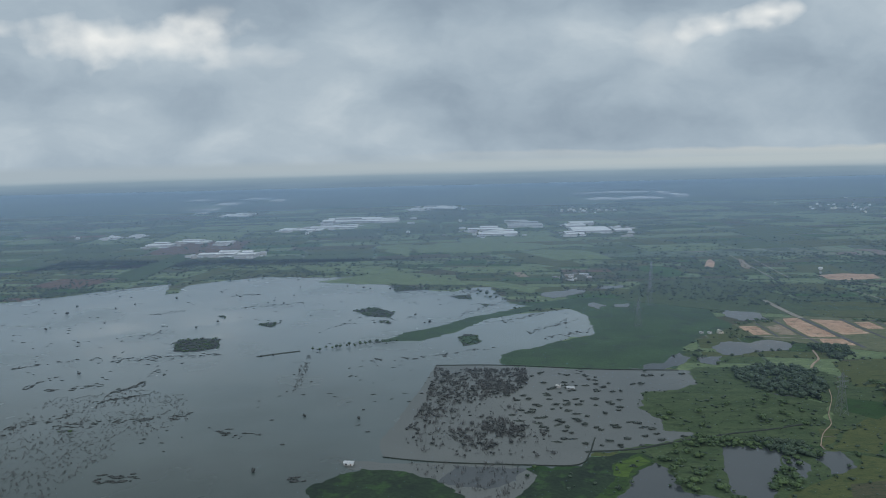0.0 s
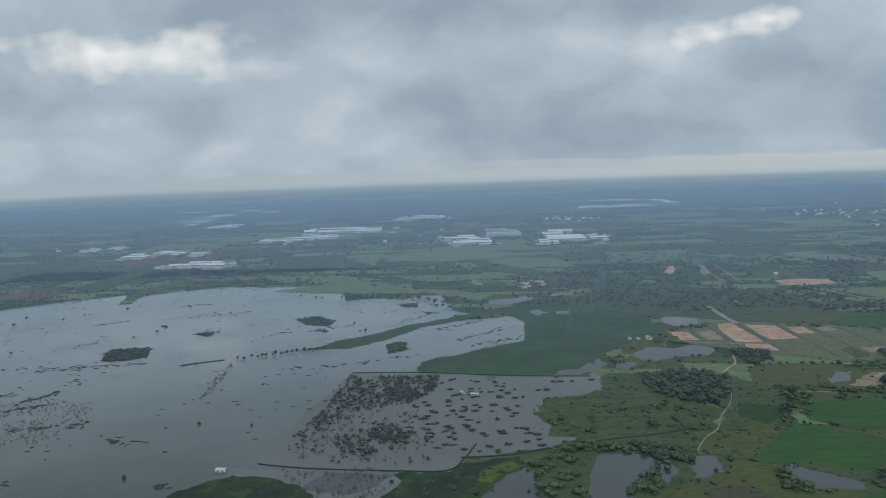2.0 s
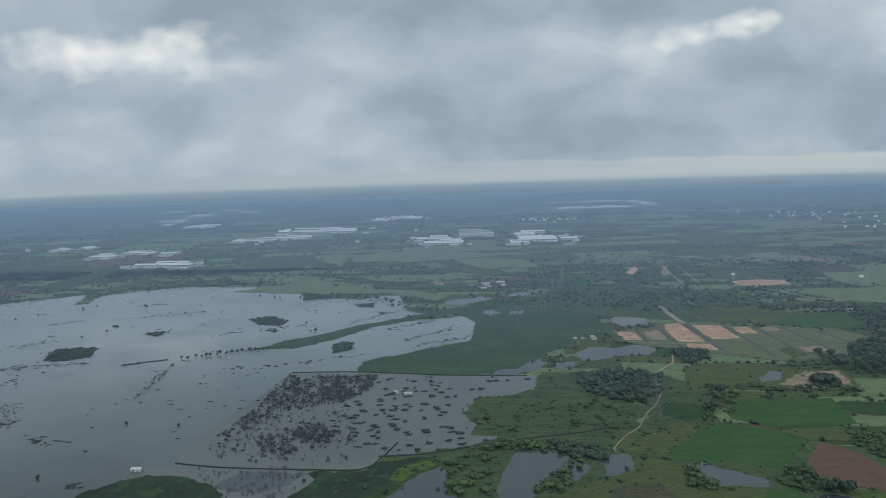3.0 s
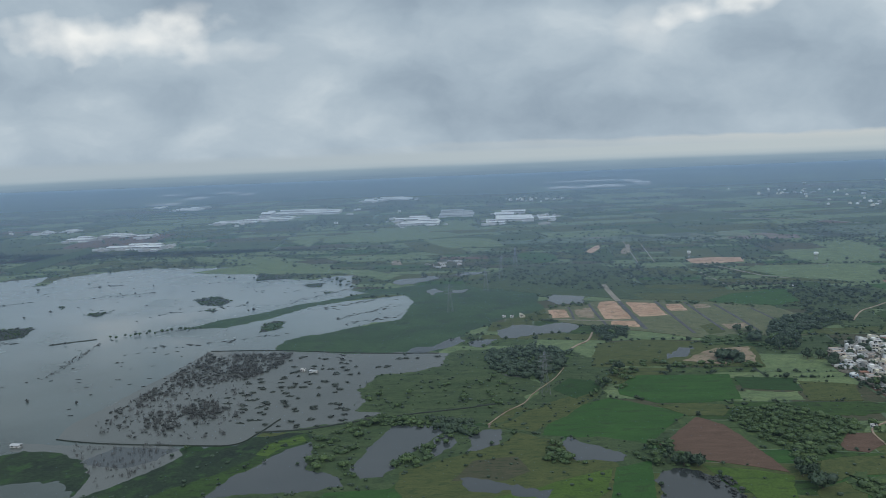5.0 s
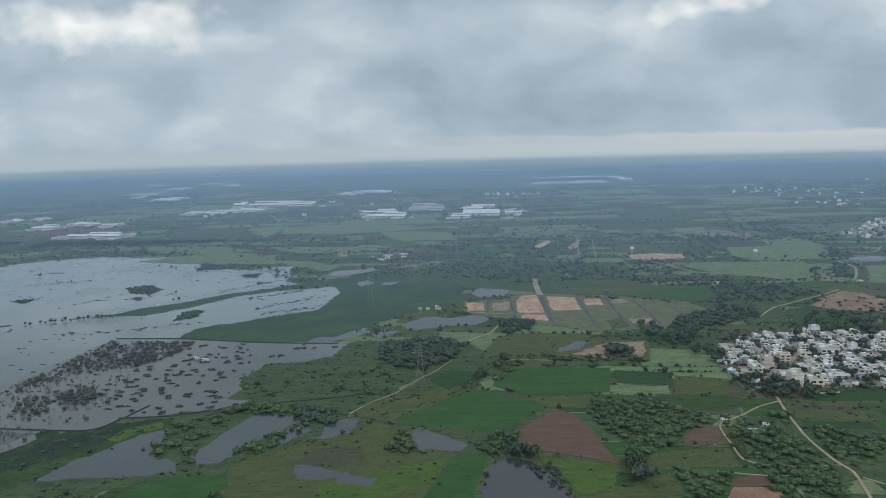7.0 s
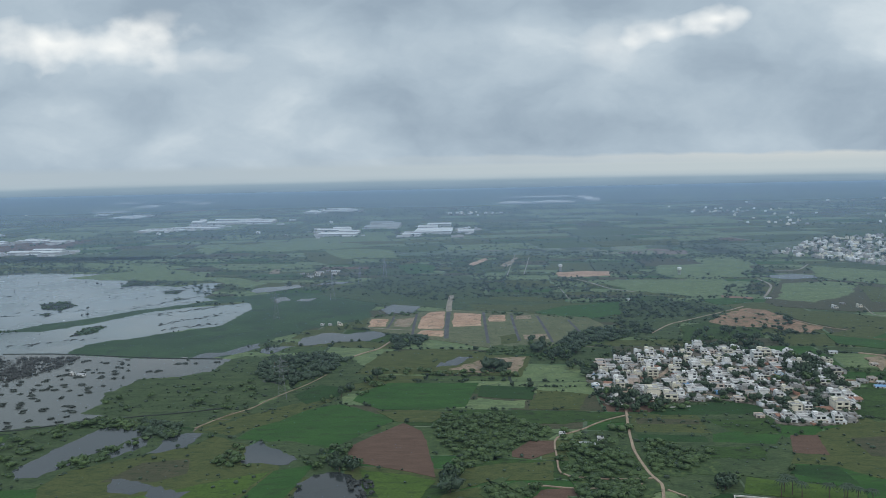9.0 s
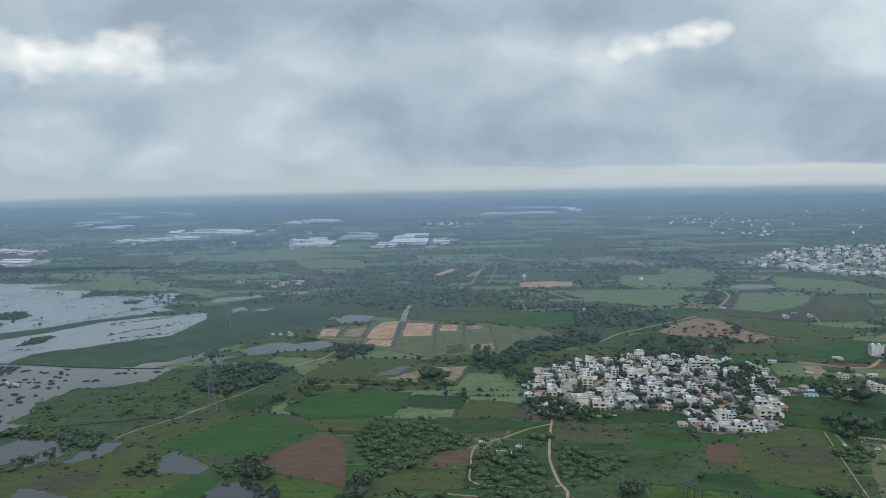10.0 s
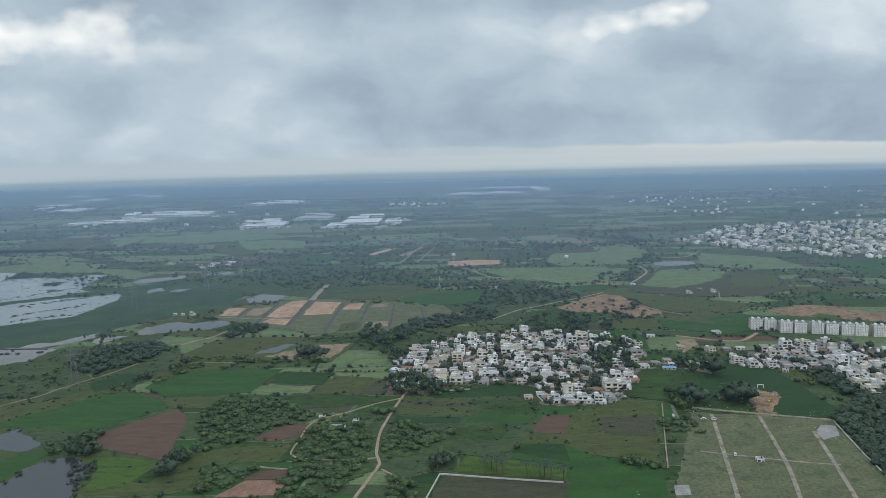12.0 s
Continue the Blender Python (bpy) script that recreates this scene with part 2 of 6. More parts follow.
ABOUT = {
    "lake": ("lake", "wide muddy brown lake over flooded fields", "lake", 5.0),
    "pond": ("pond", "shallow grey pond in the wet fields", "pond", 3.0),
    "pool": ("pool", "shallow pool of rainwater lying on grass", "pool", 5.5),
    "dark_pond": ("pond", "dark pond between trees and fields", "pond", 3.0),
    "silt": ("flooded_marsh", "pale silty flood water over a marsh", "marsh", 1.5),
    "mat": ("weed_mat", "dark green weed mat on the flooded lake", "weed mat", 4.0),
    "meadow": ("wet_meadow", "dark green flooded meadow along the lake", "meadow", 3.5),
    "verge": ("grass_verge", "lush green grass beside the water", "grass", 3.0),
    "thicket_floor": ("undergrowth", "dark green undergrowth below bushes", "undergrowth", 6.5),
    "scrub": ("scrubland", "olive scrub grass with scattered bushes", "scrubland", 4.0),
    "islet": ("islet", "low weedy islet standing in the lake", "islet", 4.5),
    "rice": ("rice_field", "green young rice field with low bunds", "field", 0.8),
    "deep_rice": ("rice_field", "dark green dense rice field", "field", 0.8),
    "lime": ("grass_field", "bright green grass field beside a pond", "field", 1.5),
    "olive": ("grass_field", "dry olive-green grass field", "field", 1.5),
    "pasture": ("pasture", "pale green pasture on the plain", "pasture", 4.0),
    "stubble": ("stubble_field", "brownish stubble field with weeds", "field", 1.0),
    "plot_grass": ("building_land", "grassy building land laid out in plots", "building land", 1.5),
    "soil": ("ploughed_field", "ploughed reddish-brown field", "field", 0.8),
    "red_soil": ("bare_field", "bare red soil field", "field", 1.2),
    "orange_soil": ("bare_plot", "bare orange earth plot cleared for building", "plot", 1.8),
    "broken_soil": ("bare_ground", "reddish bare ground overgrown in patches", "bare ground", 5.0),
    "pale_soil": ("bare_plot", "bare pale earth plot with some weeds", "plot", 1.8),
    "yard": ("village_yard", "trodden brown yards between the village houses", "yard", 4.0),
    "concrete": ("concrete_slab", "grey concrete slab at the lane", "slab", 0.4),
}
TRACKS = {
    "bank": ("embankment", "weedy earth embankment running through the lake"),
    "dike": ("dike", "narrow dark earth dike beside water"),
    "tar": ("road", "dark asphalt road between empty plots"),
    "lane": ("lane", "pale gravel lane"),
    "dirt": ("dirt_track", "winding pale dirt track"),
}
PLAN, LINES = [], []
layer = 0


def rough_edge(pts, amount, step):
    out = []
    for (x0, y0), (x1, y1) in zip(pts, pts[1:] + pts[:1]):
        n = max(1, int(math.hypot(x1 - x0, y1 - y0) / step))
        for i in range(n):
            x, y = x0 + (x1 - x0) * i / n, y0 + (y1 - y0) * i / n
            d = noise.noise_vector((x * 0.06, y * 0.06, 0.5)) * amount + noise.noise_vector((x * 0.21, y * 0.21, 3.5)) * amount * 0.7 + noise.noise_vector((x * 0.5, y * 0.5, 6.5)) * amount * 0.3
            out.append((x + d.x, y + d.y))
    return out


def patch(kind, pts):
    global layer
    name, label, category, amount = ABOUT[kind]
    PLAN.append((kind, np.array(pts, float)))
    layer += 1
    z = 0.06 + 0.002 * layer
    bm = bmesh.new()
    far = min(p[1] for p in pts)
    edge = rough_edge(pts, amount, 2.0 if far < 1000 else 6.0)
    top = [bm.verts.new((x, y, z)) for x, y in edge]
    low = [bm.verts.new((x, y, -0.3)) for x, y in edge]
    bm.faces.new(top)
    for i in range(len(top)):
        j = (i + 1) % len(top)
        bm.faces.new((top[i], low[i], low[j], top[j]))
    bmesh.ops.recalc_face_normals(bm, faces=bm.faces)
    bmesh.ops.triangulate(bm, faces=[f for f in bm.faces if len(f.verts) > 4])
    return tagged(finish(bm, name, COVER[kind]), label, category, kind="structure")


def smooth_line(pts, step=4.0):
    p = [Vector((*q, 0)) for q in pts]
    p = [p[0] * 2 - p[1]] + p + [p[-1] * 2 - p[-2]]
    out = []
    for a, b, c, d in zip(p, p[1:], p[2:], p[3:]):
        n = max(2, int((c - b).length / step))
        for i in range(n):
            t = i / n
            out.append(0.5 * (2 * b + (c - a) * t + (2 * a - 5 * b + 4 * c - d) * t * t + (3 * b - a - 3 * c + d) * t ** 3))
    return out + [p[-2]]


def straight_line(pts):
    out = []
    for a, b in zip(pts, pts[1:]):
        a, b = Vector((*a, 0)), Vector((*b, 0))
        out += [a.lerp(b, k / 12) for k in range(12)]
    return out + [Vector((*pts[-1], 0))]


def track(kind, width, pts):
    global layer
    layer += 1
    line = straight_line(pts) if kind == "wall" else smooth_line(pts)
    LINES.append((kind, np.array([q[:2] for q in line])))
    if kind == "wall":
        return wall_line(line, width)
    name, label = TRACKS[kind]
    z = 0.35 + 0.001 * layer if kind in ("bank", "dike") else 0.08 + 0.002 * layer
    ragged = 0.5 if kind in ("bank", "dike") else 0.16 if kind == "dirt" else 0.06
    bm = bmesh.new()
    rows = []
    for i, q in enumerate(line):
        d = (line[min(i + 1, len(line) - 1)] - line[max(i - 1, 0)]).normalized()
        side = Vector((-d.y, d.x, 0))
        a = width / 2 * (1 + ragged * 1.6 * noise.noise((q.x * 0.12, q.y * 0.12, 1.0)))
        b = width / 2 * (1 + ragged * 1.6 * noise.noise((q.x * 0.12, q.y * 0.12, 7.0)))
        top = 0.55 if kind in ("bank", "dike") else 0.9
        rows.append([bm.verts.new((*(q + side * w)[:2], h)) for w, h in ((a, -0.2), (a * top, z), (-b * top, z), (-b, -0.2))])
    for r, s in zip(rows, rows[1:]):
        for i in range(3):
            bm.faces.new((r[i], r[i + 1], s[i + 1], s[i]))
    bmesh.ops.recalc_face_normals(bm, faces=bm.faces)
    return tagged(finish(bm, name, COVER[kind]), label, "road" if kind in ("tar", "lane", "dirt") else "bank", kind="structure")


def wall_line(line, width):
    bm = bmesh.new()
    rows = []
    for i, q in enumerate(line):
        d = (line[min(i + 1, len(line) - 1)] - line[max(i - 1, 0)]).normalized()
        side = Vector((-d.y, d.x, 0)) * width / 2
        rows.append([bm.verts.new((*(q + side * s)[:2], h)) for s, h in ((1, -0.2), (1, 0.8), (-1, 0.8), (-1, -0.2))])
    for r, s in zip(rows, rows[1:]):
        for i in range(3):
            bm.faces.new((r[i], r[i + 1], s[i + 1], s[i]))
    bmesh.ops.recalc_face_normals(bm, faces=bm.faces)
    return tagged(finish(bm, "boundary_wall", CONCRETE_WALL), "long pale concrete boundary wall round plots", "wall", kind="structure")


CONCRETE_WALL = plain_of("wall_render", (0.52, 0.51, 0.48), 0.85, scale=2.0, dirt=0.35)
bm = bmesh.new()
bmesh.ops.create_grid(bm, x_segments=60, y_segments=50, size=1.0)
for v in bm.verts:
    v.co.x, v.co.y, v.co.z = v.co.x * 11000 + 300, v.co.y * 5500 - 620, 0.0
tagged(finish(bm, "ground", GROUND), "flat green plain of small fields, hedges and woods", "ground", kind="structure")


# ---- the cloud deck ----
def cloud_deck():
    m = bpy.data.materials.new("cloud_base")
    nt = nodes_of(m)
    pos = node(nt, "ShaderNodeNewGeometry").outputs["Position"]
    xyz = node(nt, "ShaderNodeSeparateXYZ", {0: pos}).outputs
    # bearing and height over the plain as seen from the middle of the flight
    side = math_node(nt, "DIVIDE", math_node(nt, "SUBTRACT", xyz[0], 225.0), xyz[1])
    rise = math_node(nt, "DIVIDE", math_node(nt, "SUBTRACT", xyz[2], 143.0), xyz[1])
    seen = node(nt, "ShaderNodeCombineXYZ", {0: side, 1: rise}).outputs[0]
    flat = node(nt, "ShaderNodeMapping", {"Vector": seen, "Scale": (1.0, 1.75, 1.0)}).outputs[0]
    half = node(nt, "ShaderNodeVectorMath", {0: noise_of(nt, flat, 0.16, 4.0, 0.5, out=1), 1: (0.5, 0.5, 0.5)}, operation="SUBTRACT").outputs[0]
    bent = node(nt, "ShaderNodeVectorMath", {0: flat, 1: node(nt, "ShaderNodeVectorMath", {0: half, 3: 0.16}, operation="SCALE").outputs[0]}, operation="ADD").outputs[0]
    big, soft = noise_of(nt, bent, 0.30, 2.0, 0.4), noise_of(nt, bent, 0.10, 5.0, 0.54)
    puff = node(nt, "ShaderNodeTexVoronoi", {"Vector": bent, "Scale": 7.5, "Smoothness": 0.6}, feature="SMOOTH_F1").outputs["Distance"]
    shape = math_node(nt, "ADD", math_node(nt, "MULTIPLY", big, 0.60), math_node(nt, "MULTIPLY", soft, 0.26))
    shape = math_node(nt, "ADD", shape, math_node(nt, "MULTIPLY", math_node(nt, "SUBTRACT", 0.55, puff), 0.19))
    rags = noise_of(nt, bent, 0.045, 5.0, 0.6)
    shape = math_node(nt, "ADD", shape, math_node(nt, "MULTIPLY", math_node(nt, "SUBTRACT", rags, 0.5), 0.09))
    warp = node(nt, "ShaderNodeVectorMath", {0: seen, 1: node(nt, "ShaderNodeVectorMath", {0: half, 1: (0.11, 0.05, 0.0)}, operation="MULTIPLY").outputs[0]}, operation="ADD").outputs[0]
    def spot(u, v, wu, wv):
        d = node(nt, "ShaderNodeMapping", {"Vector": warp, "Location": (-u / wu, -v / wv, 0), "Scale": (1 / wu, 1 / wv, 0)}).outputs[0]
        r = node(nt, "ShaderNodeVectorMath", {0: d}, operation="LENGTH").outputs["Value"]
        return node(nt, "ShaderNodeMapRange", {"Value": r, "From Min": 1.0, "From Max": 0.0}).outputs[0]
    for u, v, wu, wv, lift in MASSES:
        shape = math_node(nt, "ADD", shape, math_node(nt, "MULTIPLY", spot(u, v, wu, wv), lift))
    col = ramp(nt, shape, [(0.27, (0.285, 0.362, 0.440)), (0.405, (0.360, 0.445, 0.522)), (0.52, (0.430, 0.515, 0.585)), (0.66, (0.560, 0.635, 0.685))])
    round_seen = node(nt, "ShaderNodeMapping", {"Vector": seen, "Scale": (1.0, 1.35, 1.0)}).outputs[0]
    curl, curd = noise_of(nt, round_seen, 0.085, 2.0, 0.45), noise_of(nt, round_seen, 0.03, 3.0, 0.5)
    for u, v, wu, wv, power in GAPS:
        near = spot(u, v, wu, wv)
        torn = math_node(nt, "ADD", math_node(nt, "MULTIPLY", curl, 2.0), math_node(nt, "MULTIPLY", curd, 0.45))
        g = math_node(nt, "MULTIPLY", math_node(nt, "SUBTRACT", near, math_node(nt, "SUBTRACT", 1.52, torn)), power, clamp=True)
        g = math_node(nt, "MULTIPLY", g, math_node(nt, "MULTIPLY", near, 3.0, clamp=True))
        col = mix(nt, g, col, (0.84, 0.86, 0.85))
    # the lowest edge thins out towards the clear band over the horizon
    low = math_node(nt, "ADD", rise, math_node(nt, "MULTIPLY", math_node(nt, "SUBTRACT", noise_of(nt, node(nt, "ShaderNodeMapping", {"Vector": seen, "Scale": (1.0, 3.0, 1.0)}).outputs[0], 0.13, 4.0), 0.5), 0.022))
    low = math_node(nt, "ADD", low, math_node(nt, "MULTIPLY", side, 0.006))
    thin = node(nt, "ShaderNodeMapRange", {"Value": low, "From Min": 0.0175, "From Max": 0.0125}, ).outputs[0]
    thin = math_node(nt, "MULTIPLY", thin, math_node(nt, "ADD", math_node(nt, "MULTIPLY", side, 1.1), 0.42, clamp=True))
    thin = math_node(nt, "MAXIMUM", thin, node(nt, "ShaderNodeMapRange", {"Value": rise, "From Min": 0.011, "From Max": 0.001}).outputs[0])
    emit = node(nt, "ShaderNodeEmission", {"Color": col, "Strength": 1.0})
    both = node(nt, "ShaderNodeMixShader", {0: thin, 1: emit.outputs[0], 2: node(nt, "ShaderNodeBsdfTransparent").outputs[0]})
    nt.links.new(both.outputs[0], node(nt, "ShaderNodeOutputMaterial").inputs[0])
    m.cycles.emission_sampling = "NONE"
    bm = bmesh.new()
    bmesh.ops.create_grid(bm, x_segments=120, y_segments=48, size=1.0)
    for v in bm.verts:
        u = (v.co.y + 1) / 2
        v.co = (v.co.x * 6500 + 300, 4100 + 750 * math.sin(u * 1.5708), 60 + 1490 * math.cos(u * 1.5708))
    for f in bm.faces:
        f.smooth = True
    return tagged(finish(bm, "cloud_deck", m), "heavy grey overcast cloud deck with bright gaps", "clouds", kind="structure")


MASSES = [(0.46, 0.095, 0.42, 0.06, -0.05), (-0.42, 0.105, 0.35, 0.06, -0.10), (0.04, 0.145, 0.11, 0.05, -0.09), (-0.10, 0.135, 0.13, 0.06, 0.13), (-0.25, 0.21, 0.25, 0.05, -0.08), (0.22, 0.16, 0.20, 0.06, 0.12), (0.0, 0.045, 1.2, 0.035, 0.02), (0.42, 0.050, 0.55, 0.032, -0.10), (0.08, 0.23, 0.25, 0.05, -0.08), (-0.45, 0.16, 0.22, 0.05, 0.10), (0.64, 0.20, 0.26, 0.12, 0.20), (-0.08, 0.105, 0.08, 0.035, -0.12), (-0.03, 0.225, 0.22, 0.045, -0.12), (-0.17, 0.185, 0.10, 0.06, 0.12)]
GAPS = [(0.405, 0.194, 0.10, 0.024, 1.3), (0.330, 0.180, 0.09, 0.026, 1.4), (0.245, 0.165, 0.10, 0.055, 0.5), (-0.50, 0.186, 0.22, 0.060, 1.3), (-0.41, 0.170, 0.17, 0.055, 1.2), (-0.30, 0.150, 0.09, 0.030, 0.5)]
cloud_deck()


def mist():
    """A see-through sheet over the plain imitating aerial haze, opacity denser with distance."""
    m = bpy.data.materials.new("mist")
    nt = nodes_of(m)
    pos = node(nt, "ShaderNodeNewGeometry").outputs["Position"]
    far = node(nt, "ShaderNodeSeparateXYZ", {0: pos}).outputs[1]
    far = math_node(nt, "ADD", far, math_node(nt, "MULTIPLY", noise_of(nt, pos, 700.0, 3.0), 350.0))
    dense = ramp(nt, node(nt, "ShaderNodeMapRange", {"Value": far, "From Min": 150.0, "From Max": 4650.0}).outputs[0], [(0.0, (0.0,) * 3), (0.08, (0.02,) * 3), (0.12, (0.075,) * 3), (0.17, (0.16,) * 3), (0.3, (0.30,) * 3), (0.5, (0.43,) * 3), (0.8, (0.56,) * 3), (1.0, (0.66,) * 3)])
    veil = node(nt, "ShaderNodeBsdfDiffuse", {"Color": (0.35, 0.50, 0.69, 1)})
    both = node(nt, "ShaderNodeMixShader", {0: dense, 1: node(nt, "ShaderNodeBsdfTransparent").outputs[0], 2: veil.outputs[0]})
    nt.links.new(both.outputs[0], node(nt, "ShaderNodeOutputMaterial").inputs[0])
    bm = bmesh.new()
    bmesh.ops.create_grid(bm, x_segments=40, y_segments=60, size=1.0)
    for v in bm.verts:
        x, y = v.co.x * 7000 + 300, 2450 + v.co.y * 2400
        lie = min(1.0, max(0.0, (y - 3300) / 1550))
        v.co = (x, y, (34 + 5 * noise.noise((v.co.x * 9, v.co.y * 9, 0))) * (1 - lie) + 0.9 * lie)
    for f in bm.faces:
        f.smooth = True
    return tagged(finish(bm, "mist", m), "thin bluish sheet added to imitate haze over the far plain", "mist", kind="structure")


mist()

# ---- plan of the land ----
VILLAGE = [(427, 391), (428, 450), (439, 480), (468, 502), (502, 516), (537, 517), (568, 503), (598, 476), (579, 414), (553, 357), (533, 352), (508, 356), (513, 382), (493, 399), (473, 395), (450, 399), (437, 390)]
VILLAGE_EAST = [(639, 419), (665, 447), (700, 464), (730, 460), (753, 443), (772, 411), (712, 327), (684, 338), (690, 364), (687, 387), (671, 407), (651, 410)]
TOWN = [(831, 1058), (989, 1234), (1138, 1305), (1431, 1264), (1109, 842), (1004, 833), (931, 879), (880, 962)]
BUILT = [VILLAGE, VILLAGE_EAST, TOWN]
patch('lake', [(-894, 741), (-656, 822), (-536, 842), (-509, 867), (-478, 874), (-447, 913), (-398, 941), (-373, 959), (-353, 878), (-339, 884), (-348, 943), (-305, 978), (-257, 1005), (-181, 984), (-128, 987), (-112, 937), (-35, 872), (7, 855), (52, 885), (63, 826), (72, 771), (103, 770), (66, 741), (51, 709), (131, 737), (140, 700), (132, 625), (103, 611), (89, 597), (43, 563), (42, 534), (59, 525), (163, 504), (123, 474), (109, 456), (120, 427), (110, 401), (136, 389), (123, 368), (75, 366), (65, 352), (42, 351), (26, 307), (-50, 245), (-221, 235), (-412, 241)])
patch('silt', [(-36, 366), (-40, 383), (-31, 426), (-20, 478), (-9, 539), (47, 533), (115, 523), (201, 505), (229, 451), (185, 395), (153, 386), (123, 377), (100, 369), (75, 366), (66, 351), (40, 352), (-6, 358)])
patch('islet', [(-249, 632), (-241, 643), (-209, 641), (-199, 606), (-218, 594), (-235, 599)])
patch('islet', [(-102, 754), (-80, 767), (-52, 737), (-58, 713), (-82, 724)])
patch('islet', [(-191, 694), (-177, 705), (-166, 701), (-171, 682)])
patch('islet', [(-71, 696), (-53, 694), (-56, 685)])
patch('islet', [(9, 626), (17, 636), (28, 631), (28, 603), (13, 594)])
patch('islet', [(-242, 741), (-233, 740), (-230, 726)])
patch('islet', [(-73, 919), (-35, 892), (-27, 871), (-62, 860)])
patch('islet', [(7, 822), (27, 830), (29, 802), (10, 804)])
patch('islet', [(37, 769), (49, 774), (43, 756)])
patch('islet', [(-241, 414), (-225, 416), (-229, 411)])
patch('meadow', [(72, 771), (103, 774), (134, 789), (173, 795), (230, 771), (270, 727), (262, 687), (267, 650), (238, 619), (214, 601), (192, 566), (170, 513), (113, 517), (42, 534), (43, 565), (89, 597), (132, 625), (140, 700), (131, 737), (91, 753)])
patch('pond', [(217, 550), (219, 573), (231, 591), (254, 585), (278, 595), (286, 573), (273, 559), (244, 555), (229, 547)])
patch('pond', [(145, 510), (148, 526), (168, 532), (179, 550), (185, 558), (191, 541), (178, 527), (160, 511)])
patch('silt', [(128, 483), (144, 496), (162, 508), (168, 489), (154, 479), (145, 468)])
patch('pool', [(189, 529), (201, 545), (216, 547), (212, 530), (200, 523)])
patch('meadow', [(-63, 615), (-41, 645), (-4, 673), (19, 703), (48, 723), (76, 745), (112, 770), (110, 747), (73, 718), (44, 698), (24, 670), (6, 645), (-20, 618)])
patch('meadow', [(12, 606), (13, 628), (27, 629), (30, 611), (21, 599)])
patch('scrub', [(170, 477), (175, 504), (182, 517), (212, 518), (213, 479), (177, 474)])
patch('scrub', [(121, 431), (129, 462), (161, 472), (175, 482), (203, 488), (214, 451), (237, 435), (219, 399), (198, 368), (142, 385), (122, 395), (128, 411)])
patch('scrub', [(64, 349), (89, 365), (139, 385), (194, 366), (213, 357), (188, 332), (166, 320), (152, 297), (131, 292), (79, 277), (52, 244), (-10, 291), (30, 307), (51, 325)])
patch('mat', [(-18, 328), (29, 334), (41, 342), (64, 349), (70, 360), (92, 365), (105, 360), (100, 345), (87, 331), (77, 324), (65, 310), (52, 297), (24, 280)])
patch('verge', [(80, 329), (85, 354), (100, 362), (106, 353), (95, 345), (88, 331), (78, 316), (73, 302), (70, 293), (52, 274), (24, 280), (50, 300), (67, 316)])
patch('lime', [(81, 338), (87, 354), (100, 359), (103, 353), (93, 346), (88, 335)])
patch('silt', [(-26, 358), (29, 358), (44, 339), (34, 322), (24, 308), (11, 294), (47, 278), (-6, 281), (9, 298), (6, 320), (-18, 343), (-53, 353), (-60, 363)])
patch('mat', [(-71, 329), (-62, 343), (-46, 353), (-28, 349), (-8, 338), (1, 327), (7, 313), (-67, 311)])
patch('pond', [(4, 354), (24, 351), (40, 345), (33, 336), (17, 326), (-6, 334)])
patch('pond', [(72, 293), (76, 314), (87, 326), (96, 346), (105, 351), (109, 344), (108, 329), (110, 318), (123, 312), (131, 300), (107, 295), (87, 294)])
patch('pond', [(137, 305), (131, 316), (136, 328), (140, 350), (149, 372), (163, 368), (176, 362), (170, 351), (160, 333), (153, 319), (147, 307)])
patch('pond', [(165, 333), (172, 354), (181, 361), (181, 345), (173, 329)])
patch('pond', [(187, 334), (190, 353), (198, 360), (207, 361), (207, 348), (200, 333)])
patch('olive', [(155, 313), (188, 332), (209, 344), (214, 356), (233, 343), (255, 318), (257, 311), (244, 272), (235, 243), (180, 244), (153, 286)])
patch('stubble', [(179, 301), (190, 322), (211, 325), (216, 309), (204, 301)])
patch('lime', [(197, 284), (230, 299), (253, 309), (246, 288), (230, 272), (199, 273)])
patch('pool', [(185, 300), (194, 301), (210, 297), (222, 289), (217, 284), (187, 292)])
patch('rice', [(117, 276), (124, 294), (154, 296), (159, 285), (148, 266), (127, 263)])
patch('pond', [(233, 339), (239, 346), (252, 336), (265, 321), (255, 316), (250, 318), (239, 320)])
patch('rice', [(241, 263), (255, 310), (273, 316), (267, 287), (263, 263)])
patch('dark_pond', [(268, 263), (270, 297), (281, 308), (292, 303), (299, 288), (304, 268), (299, 253), (272, 250)])
patch('lime', [(294, 310), (318, 303), (330, 297), (322, 276), (308, 272), (301, 294)])
patch('scrub', [(201, 367), (223, 390), (237, 433), (267, 501), (290, 469), (276, 435), (268, 403), (297, 384), (306, 373), (284, 345), (278, 334), (265, 322), (239, 347), (226, 351)])
patch('rice', [(226, 351), (231, 365), (255, 394), (272, 403), (294, 386), (306, 373), (284, 345), (278, 334), (255, 347), (244, 346)])
patch('olive', [(204, 365), (229, 392), (260, 416), (267, 409), (243, 376), (222, 356)])
patch('deep_rice', [(241, 423), (255, 442), (273, 433), (269, 417), (252, 404)])
patch('rice', [(283, 425), (299, 443), (356, 439), (346, 394), (320, 390), (297, 392), (279, 409)])
patch('olive', [(294, 390), (320, 390), (338, 384), (326, 370), (309, 371)])
patch('deep_rice', [(357, 434), (391, 428), (386, 404), (354, 412)])
patch('pasture', [(353, 410), (385, 402), (380, 388), (349, 391)])
patch('olive', [(392, 423), (421, 413), (411, 385), (382, 388)])
